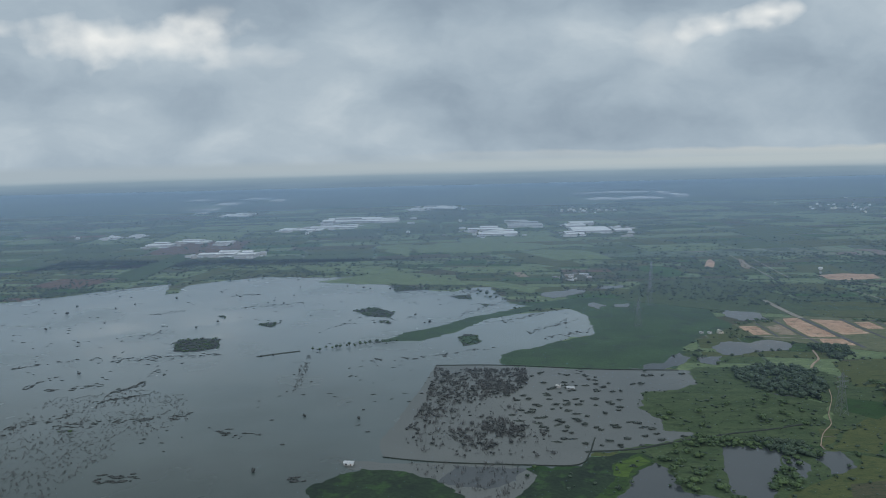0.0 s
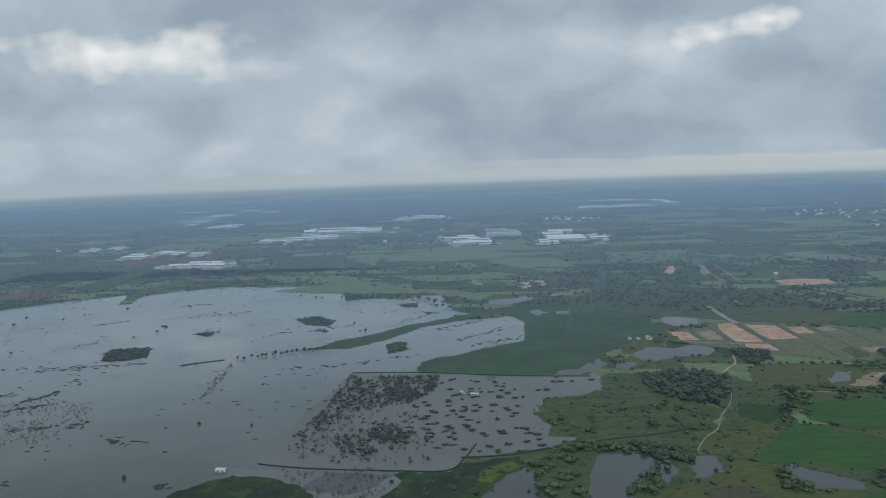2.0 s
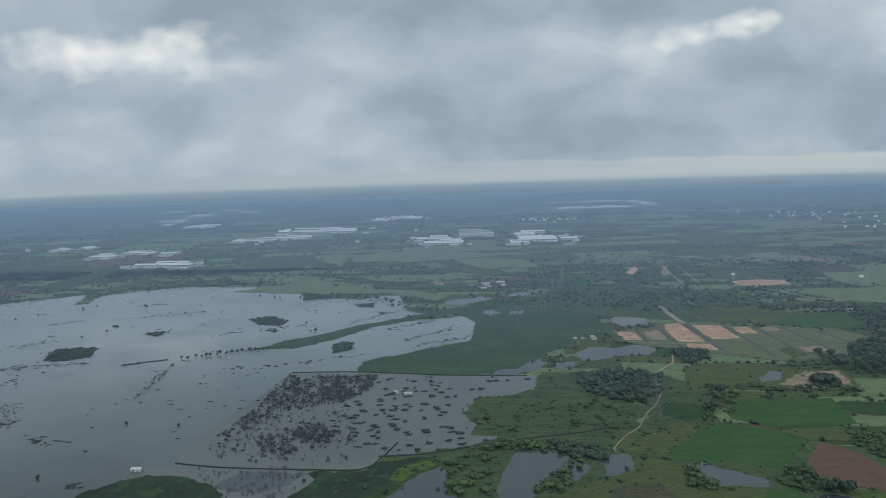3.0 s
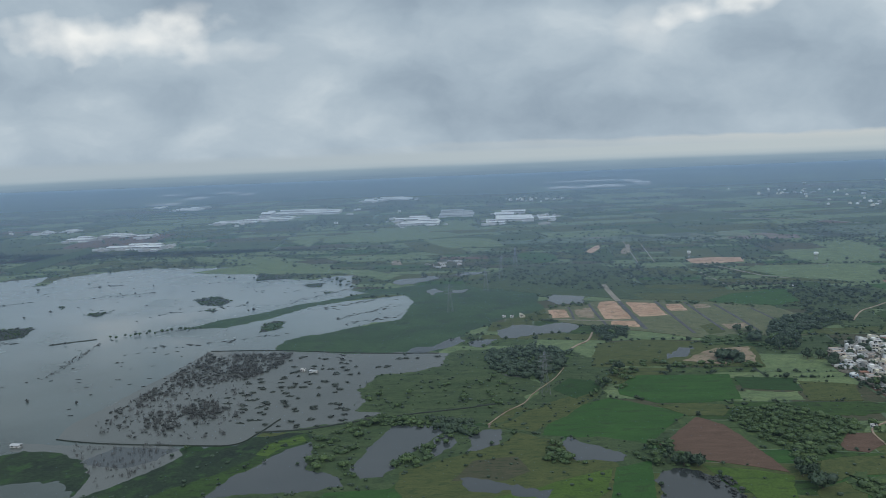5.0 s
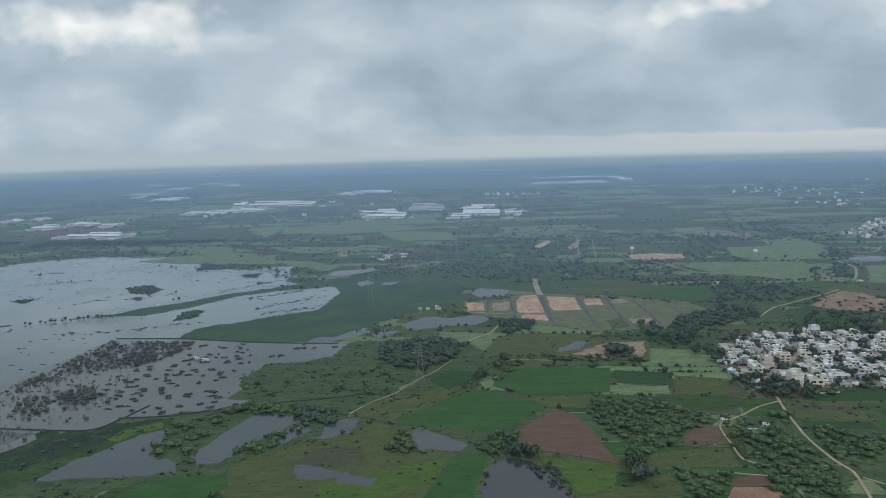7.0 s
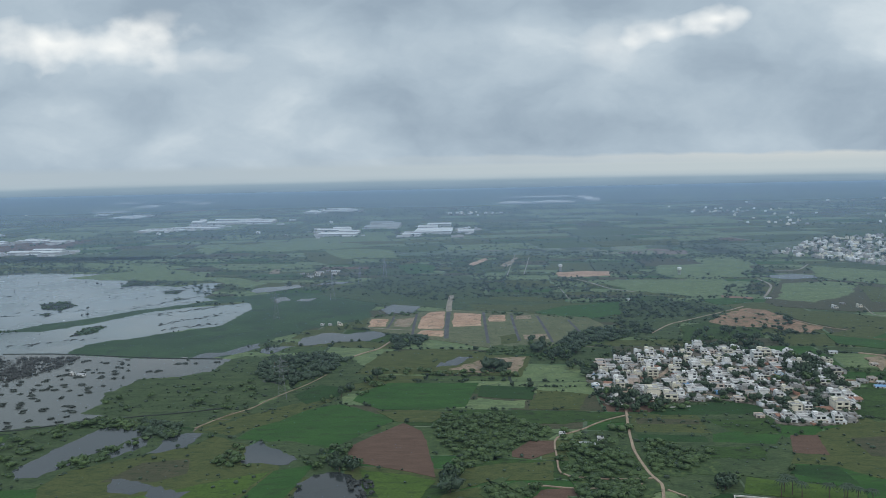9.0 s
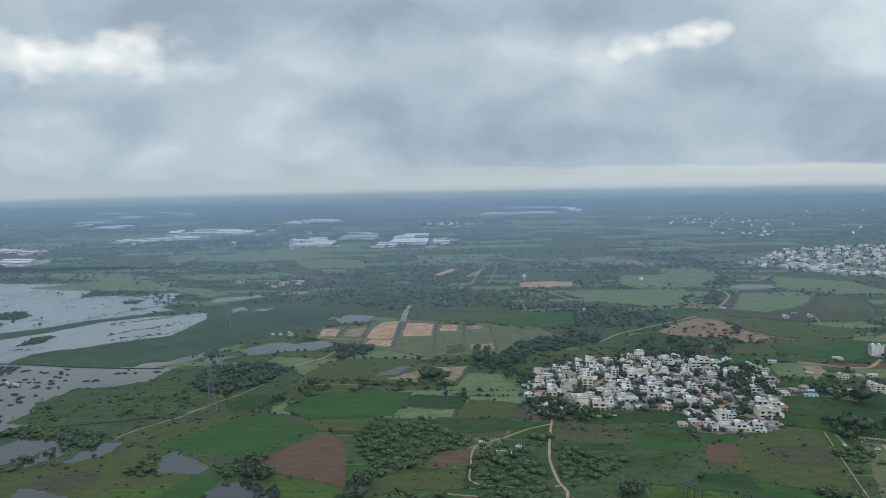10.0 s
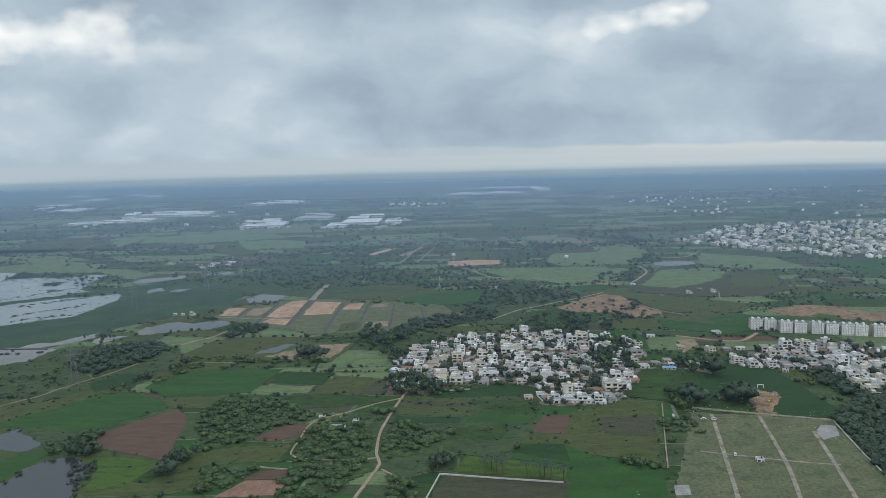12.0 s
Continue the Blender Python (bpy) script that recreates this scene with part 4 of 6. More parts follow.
wood('bush', 60, [(353, 290), (375, 289), (364, 269), (349, 267)])
wood('bush', 70, [(390, 330), (423, 325), (418, 297), (382, 296)])
wood('bush', 70, [(388, 283), (418, 286), (410, 258), (387, 259)])
wood('bush', 34, [(395, 352), (431, 354), (425, 342), (393, 339)])
wood('bush', 130, [(426, 302), (432, 335), (460, 321), (452, 305), (439, 301), (431, 298)])
wood('bush', 60, [(387, 333), (415, 337), (423, 309), (388, 305)])
wood('bush', 70, [(388, 300), (421, 293), (415, 274), (394, 276)])
wood('bush', 40, [(432, 273), (445, 272), (443, 243), (432, 244)])
wood('tree', 10, [(445, 280), (456, 296), (459, 290), (451, 277)])
wood('tree', 9, [(583, 375), (596, 374), (586, 340), (570, 338)])
wood('bush', 30, [(564, 337), (588, 334), (575, 306), (562, 314)])
wood('bush', 26, [(533, 286), (548, 281), (547, 274), (531, 279)])
wood('bush', 70, [(286, 477), (349, 466), (387, 459), (384, 451), (346, 453), (286, 466)])
wood('dense', 46, [(294, 575), (322, 573), (318, 536), (294, 531)])
wood('dense', 40, [(360, 480), (381, 481), (375, 463), (358, 461)])
wood('bush', 60, [(366, 522), (393, 529), (424, 521), (430, 505), (398, 502), (366, 509)])
wood('bush', 30, [(280, 426), (293, 458), (304, 457), (290, 428), (280, 402)])
wood('tree', 12, [(255, 404), (284, 446), (293, 458), (268, 403)])
wood('bush', 24, [(182, 408), (215, 439), (227, 426), (206, 397), (192, 379)])
wood('bush', 40, [(120, 427), (210, 451), (221, 406), (141, 389)])
wood('bush', 60, [(430, 391), (456, 388), (518, 405), (517, 397), (456, 378), (432, 381)])
wood('tree', 16, [(544, 406), (590, 490), (602, 489), (577, 433), (543, 369)])
wood('tree', 12, [(603, 417), (625, 427), (611, 393), (597, 397)])
wood('brush', 760, [(23, 460), (21, 481), (11, 527), (58, 525), (60, 504), (54, 485), (43, 464)])
wood('brush', 220, [(0, 449), (-6, 483), (-1, 529), (17, 505), (23, 457), (16, 449)])
wood('brush', 240, [(21, 392), (17, 413), (31, 423), (49, 391), (40, 389)])
wood('brush', 140, [(5, 381), (-5, 403), (14, 405), (29, 378), (20, 372)])
wood('brush', 260, [(-23, 415), (-17, 441), (-9, 533), (0, 518), (0, 442), (-5, 397)])
wood('hummock', 120, [(31, 441), (59, 517), (141, 500), (172, 504), (145, 480), (119, 469), (114, 439), (114, 402), (138, 385), (111, 373), (76, 369), (57, 381)])
wood('drowned', 60, [(-30, 405), (-23, 415), (-17, 441), (-9, 533), (-3, 525), (-2, 447), (-13, 404)])
wood('drowned', 210, [(26, 463), (22, 484), (13, 525), (58, 523), (59, 506), (54, 486), (42, 465)])
wood('drowned', 70, [(0, 449), (-6, 483), (-1, 529), (13, 508), (21, 460), (16, 449)])
wood('drowned', 60, [(22, 392), (17, 413), (31, 423), (49, 391), (40, 389)])
wood('drowned', 40, [(5, 381), (-5, 403), (14, 405), (29, 378), (20, 372)])
wood('brush', 520, [(-15, 372), (-27, 390), (-23, 415), (-13, 460), (-9, 531), (23, 519), (46, 449), (61, 386), (57, 357), (10, 363)])
wood('drowned', 120, [(-15, 372), (-27, 390), (-23, 415), (-13, 460), (-9, 531), (23, 519), (46, 449), (61, 386), (57, 357), (10, 363)])
wood('brush', 160, [(-26, 358), (29, 358), (44, 339), (34, 322), (24, 308), (15, 306), (6, 320)])
wood('bush', 34, [(268, 659), (309, 670), (310, 657), (267, 644)])
wood('sparse', 1500, [(-274, 387), (-276, 479), (-215, 493), (-182, 479), (-162, 428), (-181, 402), (-190, 360), (-196, 322), (-228, 318)])
wood('sparse', 160, [(-108, 474), (-116, 542), (-117, 593), (-110, 558), (-105, 498)])
wood('tree', 60, [(424, 450), (400, 513), (399, 560), (434, 509), (428, 437)])
wood('dense', 180, [(421, 532), (442, 573), (471, 591), (498, 567), (460, 538), (434, 523)])
wood('dense', 840, [(649, 323), (692, 364), (716, 352), (649, 241), (629, 242)])
wood('tree', 22, [(429, 410), (457, 403), (459, 378), (437, 380)])
wood('tree', 30, [(514, 545), (567, 580), (591, 525), (554, 494), (511, 517)])
wood('tree', 26, [(566, 477), (590, 490), (577, 433), (560, 435)])
wood('tree', 16, [(294, 565), (312, 563), (309, 531), (292, 533)])
wood('drowned', 22, [(-249, 632), (-241, 643), (-209, 641), (-199, 606), (-235, 599)])
wood('drowned', 9, [(-101, 748), (-80, 764), (-52, 737), (-58, 716)])
wood('shore', 150, [(-575, 905), (-424, 980), (-305, 1033), (-125, 1050), (-117, 985), (-289, 976), (-400, 924), (-540, 849)])
wood('shore', 110, [(-358, 971), (-340, 1094), (-123, 1108), (91, 1016), (67, 913), (-119, 1001), (-293, 991)])
wood('shore', 60, [(-94, 909), (8, 887), (77, 831), (69, 781), (7, 863)])
wood('shore', 120, [(168, 994), (337, 1022), (423, 863), (345, 764), (235, 811)])
wood('tree', 7, [(426, 402), (438, 396), (439, 380), (427, 385)])
wood('tree', 10, [(540, 437), (558, 427), (554, 411), (536, 419)])
wood('tree', 12, [(584, 491), (594, 489), (573, 409), (567, 421)])
wood('tree', 10, [(534, 552), (560, 545), (578, 509), (553, 512)])
wood('tree', 8, [(632, 427), (646, 438), (639, 413), (624, 403)])
wood('dense', 80, [(676, 403), (693, 387), (693, 354), (672, 357)])
wood('shore', 60, [(247, 894), (369, 878), (383, 728), (354, 716), (268, 758)])
wood('shore', 210, [(368, 834), (507, 861), (506, 722), (458, 711), (397, 750)])
wood('shore', 70, [(570, 1027), (635, 1124), (641, 1016), (570, 862), (536, 866)])
wood('shore', 80, [(614, 720), (657, 787), (692, 787), (670, 724), (648, 710)])
wood('shore', 50, [(701, 868), (749, 923), (732, 850), (700, 823)])
wood('shore', 30, [(737, 789), (763, 815), (837, 806), (793, 752)])
wood('shore', 190, [(510, 699), (587, 685), (598, 653), (539, 615), (495, 620)])
wood('shore', 80, [(488, 613), (515, 601), (500, 560), (476, 558)])
wood('shore', 46, [(564, 579), (591, 581), (641, 568), (628, 542), (558, 544)])
wood('shore', 24, [(573, 620), (601, 634), (636, 618), (634, 573), (585, 590)])
wood('shore', 60, [(-19, 1232), (112, 1170), (149, 916), (72, 978)])
wood('shore', 60, [(149, 916), (250, 927), (268, 758), (188, 791)])
wood('shore', 26, [(543, 865), (673, 858), (663, 832), (544, 838)])
wood('shore', 70, [(723, 1239), (889, 1209), (782, 964), (670, 980)])
wood('shore', 60, [(393, 1164), (587, 1109), (559, 979), (403, 989)])
wood('shore', 40, [(261, 1499), (601, 1392), (579, 1266), (292, 1340)])
wood('bush', 22, [(375, 664), (466, 630), (465, 620), (375, 653)])
wood('shore', 200, [(709, 1258), (860, 1264), (782, 1022), (680, 1015)])
wood('shore', 160, [(208, 821), (293, 872), (386, 831), (390, 738), (314, 729)])


YELLOW = (242, 616)
MACHINE = (629, 350)
GATE = (635, 372)
CARS = [(585, 327, 0), (590, 326, 10), (572, 333, 80), (648, 323, -10), (651, 321, -8), (582, 284, 70), (608, 411, 5)]
HEAPS = [(626, 354, 60, 3.5), (637, 360, 40, 3), (636, 307, 90, 5), (587, 343, 30, 4), (606, 338, 30, 8), (640, 327, 40, 6), (527, 256, 14, 3)]


LAKE_TREES = [(-479, 825), (-415, 765), (-422, 802), (-397, 692), (-335, 633), (-373, 790), (-361, 815), (-325, 845), (-257, 862), (-204, 803), (-183, 845), (-185, 801), (-187, 904), (-126, 904), (-104, 889), (-232, 708), (-246, 687), (-284, 533), (-215, 525), (-154, 573), (-144, 575), (-32, 718), (-22, 686), (-16, 686), (-91, 431), (-56, 425), (-102, 352), (-247, 842), (-95, 880), (-70, 881)]
STREAKS = [((-348, 553), (-319, 575), 9), ((-324, 575), (-191, 585), 26), ((-290, 496), (-253, 505), 14), ((-238, 483), (-222, 510), 22), ((-240, 469), (-210, 481), 18), ((-273, 416), (-242, 444), 16), ((-241, 422), (-167, 439), 26), ((-308, 500), (-301, 524), 8), ((-275, 571), (-218, 580), 14), ((-249, 624), (-219, 598), 6), ((-137, 406), (-113, 404), 9), ((-83, 341), (-75, 343), 5), ((-179, 346), (-163, 346), 16), ((-122, 654), (-88, 724), 5), ((-290, 648), (-270, 680), 8), ((-95, 614), (-45, 613), 10), ((42, 753), (63, 782), 6), ((-61, 849), (-20, 866), 8), ((-443, 905), (-408, 925), 8), ((-261, 855), (-223, 869), 8), ((55, 683), (98, 715), 16), ((71, 635), (120, 677), 18), ((84, 613), (129, 641), 14), ((6, 714), (42, 753), 8), ((21, 838), (49, 865), 8), ((-106, 687), (-18, 717), 12), ((-227, 783), (-163, 808), 10), ((-327, 750), (-288, 775), 8), ((-5, 566), (42, 588), 12), ((-69, 554), (-15, 563), 10)]


PALMS = [(475, 279), (477, 276), (489, 270), (494, 268), (496, 270), (498, 266), (503, 264), (479, 272), (472, 275)]
SHEDS_NEAR = [(-346, 1706, 104, 76, 3.0, -3), (-274, 1747, 117, 85, 4.5, -3), (-300, 1832, 27, 57, 15.0, -3), (-213, 1896, 183, 114, 6.5, -3), (113, 1488, 81, 114, 6.0, -3), (88, 1591, 71, 76, 7.0, -3), (270, 1456, 36, 76, 5.0, -3), (316, 1501, 78, 228, 6.5, -3), (385, 1522, 34, 95, 4.5, -3), (-88, 2327, 46, 95, 6.0, -3), (-13, 2388, 115, 114, 5.0, -3), (-402, 1244, 65, 60, 6.0, -3), (-343, 1220, 32, 57, 8.0, -3), (-573, 1415, 50, 76, 5.5, -3), (-526, 1482, 66, 57, 4.0, -3), (-451, 1442, 31, 49, 6.0, -3), (-713, 1640, 34, 57, 3.0, -3), (-758, 1610, 40, 57, 3.0, -3), (-663, 2246, 90, 114, 4.0, -3), (-881, 2597, 103, 95, 3.5, -3), (-828, 2420, 33, 76, 4.0, -3)]
SHEDS_GREY = [(192, 1665, 81, 152, 5.5, -3)]
SHEDS_FAR = [(612, 2694, 124, 114, 4.0, -3), (762, 2705, 148, 114, 4.0, -3), (920, 2762, 50, 95, 12.5, -3), (-896, 2938, 89, 114, 4.5, -3), (-737, 3140, 61, 114, 4.5, -3), (757, 3221, 327, 76, 4.0, -3), (942, 3022, 58, 95, 9.0, -3), (-1142, 3358, 118, 95, 4.5, -3), (-887, 3388, 112, 95, 4.0, -3), (-931, 3021, 39, 76, 4.0, -3)]
RNGH, OUT = random.Random(11), []

# ---- single trees ----
def tree_kind(seed, name, leaf, wide, tall, trunk_share):
    """Trunk, limbs and a crown of clumps; unit crown radius scaled by wide and tall."""
    rng = np.random.default_rng(seed)
    root = new(name)
    bm = bmesh.new()
    def limb(a, b, r0, r1):
        a, b = Vector(a), Vector(b)
        d = (b - a).normalized()
        u = d.orthogonal().normalized()
        w = d.cross(u)
        rings = [[bm.verts.new(p + (u * math.cos(k * 1.0472) + w * math.sin(k * 1.0472)) * r) for k in range(6)] for p, r in ((a, r0), (b, r1))]
        for k in range(6):
            bm.faces.new((rings[0][k], rings[0][(k + 1) % 6], rings[1][(k + 1) % 6], rings[1][k]))
    h = tall * trunk_share
    limb((0, 0, -0.2), (0.1, 0, h), 0.32, 0.2)
    for k in range(4):
        a = k * 1.6 + rng.uniform(0, 0.6)
        limb((0.1, 0, h * 0.9), (math.cos(a) * wide * 0.5, math.sin(a) * wide * 0.5, h + tall * 0.3), 0.16, 0.06)
    part("trunk", bm, BARK, root)
    v, f = crown_shape(rng, 6, 2, 160)
    v = v * np.array([wide, wide, tall * 0.55]) + np.array([0, 0, h + tall * 0.36])
    crown = new("crown", raw_mesh("crown", v, f, leaf))
    crown.parent = root
    return root


TREES = [
    tagged(tree_kind(1, "tree", TREE_DARK, 3.6, 6.8, 0.25), "dark green broad-crowned tree among the fields", "tree", "field trees"),
    tagged(tree_kind(2, "tree", TREE_GREEN, 3.0, 5.6, 0.22), "green leafy tree among the fields", "tree", "field trees"),
    tagged(tree_kind(3, "tree", TREE_DARK, 2.6, 6.4, 0.3), "slim dark green tree among the fields", "tree", "field trees"),
    tagged(tree_kind(4, "tree", TREE_DARK, 5.2, 7.6, 0.2), "large spreading dark green tree", "tree", "field trees"),
]


def palm_kind():
    root = new("palm_tree")
    bm = bmesh.new()
    prev = None
    for i in range(7):
        z, r = i * 1.15 - 0.2, 0.24 - 0.018 * i
        ring = [bm.verts.new((math.cos(k * 1.0472) * r + 0.012 * i * i, math.sin(k * 1.0472) * r, z)) for k in range(6)]
        if prev:
            for k in range(6):
                bm.faces.new((prev[k], prev[(k + 1) % 6], ring[(k + 1) % 6], ring[k]))
        prev = ring
    part("trunk", bm, BARK, root)
    for j in range(11):
        a = j * 0.571
        bm = bmesh.new()
        rows = []
        for i in range(6):
            s = i / 5
            d, z = 0.3 + 2.7 * s, 6.8 + 1.1 * math.sin(s * 2.4) - 1.5 * s * s
            w = 0.42 * math.sin(math.pi * (0.12 + 0.86 * s))
            rows.append([bm.verts.new((0.43 + math.cos(a) * d - math.sin(a) * w * q, math.sin(a) * d + math.cos(a) * w * q, z - 0.22 * abs(q))) for q in (-1, 0, 1)])
        for p, q in zip(rows, rows[1:]):
            bm.faces.new((p[0], p[1], q[1], q[0])), bm.faces.new((p[1], p[2], q[2], q[1]))
        part("frond", bm, TREE_DARK, root)
    return root


PALM = tagged(palm_kind(), "slender coconut palm with drooping fronds", "palm tree", "palms by the wall")

# ---- building materials ----
WHITE = plain_of("white_limewash", (0.80, 0.805, 0.80), 0.8, dirt=0.16, vary=0.16)
CREAM = plain_of("cream_paint", (0.74, 0.70, 0.58), 0.8, dirt=0.25, vary=0.15)
GREY = plain_of("bare_cement", (0.40, 0.395, 0.38), 0.9, dirt=0.3, vary=0.25)
PINK = plain_of("pink_paint", (0.66, 0.55, 0.48), 0.8, dirt=0.25, vary=0.15)
BLUE = plain_of("pale_blue_paint", (0.42, 0.56, 0.68), 0.8, dirt=0.22)
SLAB = plain_of("roof_cement", (0.38, 0.375, 0.365), 0.9, dirt=0.45, vary=0.25, scale=4.0)
TIN = plain_of("tin_sheet", (0.55, 0.56, 0.57), 0.45, 0.5, dirt=0.3, vary=0.2)
BLUE_TIN = plain_of("blue_tin_sheet", (0.20, 0.36, 0.58), 0.5, 0.3, dirt=0.25)
TILE = plain_of("clay_tile", (0.32, 0.17, 0.12), 0.85, dirt=0.35, vary=0.2)
DARK_GLASS = plain_of("window_glass", (0.035, 0.040, 0.045), 0.12, dirt=0.1)
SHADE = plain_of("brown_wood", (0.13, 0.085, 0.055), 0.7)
BLACK_TANK = plain_of("black_plastic", (0.02, 0.02, 0.022), 0.5)
STEEL = plain_of("galvanised_steel", (0.20, 0.21, 0.22), 0.6, 0.3)
FACTORY_ROOF = plain_of("factory_roof_sheet", (0.80, 0.81, 0.815), 0.5, 0.1, dirt=0.2, scale=14.0)
GREY_ROOF = plain_of("grey_roof_sheet", (0.42, 0.44, 0.46), 0.55, 0.1, dirt=0.25, scale=14.0)
FACTORY_WALL = plain_of("factory_wall", (0.48, 0.49, 0.50), 0.7, dirt=0.2, scale=9.0)


# ---- building parts ----
def box(bm, x0, x1, y0, y1, z0, z1):
    v = [bm.verts.new((x, y, z)) for z in (z0, z1) for y in (y0, y1) for x in (x0, x1)]
    for q in ((0, 2, 3, 1), (4, 5, 7, 6), (0, 1, 5, 4), (1, 3, 7, 5), (3, 2, 6, 7), (2, 0, 4, 6)):
        bm.faces.new([v[i] for i in q])
    return v


def box_mesh(name, material, *sizes):
    bm = bmesh.new()
    for s in sizes:
        box(bm, *s)
    me = bpy.data.meshes.new(name)
    bm.to_mesh(me)
    bm.free()
    me.materials.append(material)
    return me


def drum(bm, x, y, z0, z1, r, n=10):
    low = [bm.verts.new((x + math.cos(k * 6.2832 / n) * r, y + math.sin(k * 6.2832 / n) * r, z0)) for k in range(n)]
    top = [bm.verts.new((x + math.cos(k * 6.2832 / n) * r, y + math.sin(k * 6.2832 / n) * r, z1)) for k in range(n)]
    for k in range(n):
        bm.faces.new((low[k], low[(k + 1) % n], top[(k + 1) % n], top[k]))
    bm.faces.new(top)


PANE = box_mesh("window", DARK_GLASS, (-0.95, 0.95, -0.05, 0.1, -0.9, 0.75))
LEAF = box_mesh("door", SHADE, (-0.5, 0.5, -0.06, 0.1, 0, 2.05))
SLIT = box_mesh("window", DARK_GLASS, (-0.45, 0.45, -0.05, 0.1, -0.8, 0.5))
HOOD = box_mesh("sunshade", SLAB, (-0.85, 0.85, -0.55, 0.05, 0.78, 0.88))


def stuck(name, mesh, parent, m):
    ob = new(name, mesh)
    ob.parent, ob.matrix_basis = parent, m
    return ob


def house_kind(seed, storeys, w, d, paint, label, roof="flat", name="house", hoods=True):
    rng = random.Random(seed)
    root = new(name)
    w, d = w * 0.84, d * 0.84
    floor = 2.8
    top = storeys * floor
    x, y = w / 2, d / 2
    bm = bmesh.new()
    step = w * 0.32 if storeys > 1 and seed % 2 else 0.0
    box(bm, -x, x, -y, y, -0.3, floor)
    if storeys > 1:
        box(bm, -x, x - step, -y, y, floor, top)
    part("wall", bm, paint, root)
    xr = x - step if storeys > 1 else x
    if roof == "flat":
        bm = bmesh.new()
        box(bm, -x - 0.3, xr + 0.3, -y - 0.3, y + 0.3, top, top + 0.16)
        part("roof", bm, SLAB, root)
        bm = bmesh.new()
        for s in ((-x, xr, -y, -y + 0.15), (-x, xr, y - 0.15, y), (-x, -x + 0.15, -y + 0.15, y - 0.15), (xr - 0.15, xr, -y + 0.15, y - 0.15)):
            box(bm, *s, top + 0.16, top + 1.0)
        part("parapet", bm, paint, root)
        if step:
            bm = bmesh.new()
            box(bm, xr + 0.02, x + 0.2, -y - 0.2, y + 0.2, floor, floor + 0.14)
            for s in ((xr + 0.02, x, -y, -y + 0.12), (x - 0.12, x, -y + 0.12, y)):
                box(bm, *s, floor + 0.14, floor + 1.0)
            part("terrace", bm, paint, root)
        if rng.random() < 0.4:
            bm = bmesh.new()
            sx, sy = -x + 0.3, y - 3.3
            box(bm, sx, sx + 2.2, sy, sy + 2.4, top + 0.16, top + 2.1)
            box(bm, sx - 0.15, sx + 2.35, sy - 0.15, sy + 2.55, top + 2.1, top + 2.22)
            part("stair_room", bm, paint, root)
        if rng.random() < 0.6:
            bm = bmesh.new()
            drum(bm, xr - 1.1, y - 1.2, top + 0.16, top + 1.6, 0.6)
            part("water_tank", bm, BLACK_TANK, root, "black plastic water tank")
        for k in range(1, storeys):
            bm = bmesh.new()
            box(bm, -x - 0.05, xr + 0.05, -y - 1.1, -y + 0.02, k * floor - 0.12, k * floor)
            box(bm, -x - 0.05, xr + 0.05, -y - 1.1, -y - 1.0, k * floor, k * floor + 0.9)
            part("balcony", bm, paint if rng.random() < 0.6 else CREAM, root)
    else:
        bm = bmesh.new()
        e, r = 0.6, 0.32 * y + 0.3
        a = [bm.verts.new(c) for c in ((-x - e, -y - e, top - 0.1), (x + e, -y - e, top - 0.1), (x + e, 0, top + r), (-x - e, 0, top + r), (x + e, y + e, top - 0.1), (-x - e, y + e, top - 0.1))]
        b = [bm.verts.new(v.co + Vector((0, 0, 0.12))) for v in a]
        for q in ((0, 1, 2, 3), (3, 2, 4, 5)):
            bm.faces.new([b[i] for i in q]), bm.faces.new([a[i] for i in reversed(q)])
        for p, q in ((0, 1), (1, 2), (2, 4), (4, 5), (5, 3), (3, 0)):
            bm.faces.new((a[p], a[q], b[q], b[p]))
        part("roof", bm, {"tin": TIN, "blue": BLUE_TIN, "tile": TILE}[roof], root)
        for s in (-1, 1):
            bm = bmesh.new()
            g = [bm.verts.new(c) for c in ((s * x, -y, top), (s * x, y, top), (s * x, 0, top + r - 0.05))]
            g2 = [bm.verts.new(v.co + Vector((-s * 0.15, 0, 0))) for v in g]
            bm.faces.new(g), bm.faces.new(g2[::-1])
            for k in range(3):
                bm.faces.new((g[k], g[(k + 1) % 3], g2[(k + 1) % 3], g2[k]))
            part("gable", bm, paint, root)
    n = max(2, int(w / 3.2))
    for k in range(storeys):
        z = k * floor + 1.75
        wide = x if k == 0 else xr
        for i in range(n):
            wx = -x + (x + wide) * (i + 0.5) / n
            if k == 0 and i == n // 2:
                stuck("door", LEAF, root, pose(wx, -y, 0))
            else:
                pane = stuck("window", PANE, root, pose(wx, -y, z))
                if hoods and k == 0 and i == 0:
                    stuck("sunshade", HOOD, pane, pose(0, 0, 0))
        stuck("window", PANE, root, pose(wide, 0.2 * d, z, 0, 0, 90))
        if k == 0:
            stuck("window", PANE, root, pose(-x, -0.2 * d, z, 0, 0, -90))
    return tagged(root, label, "house", "village houses")


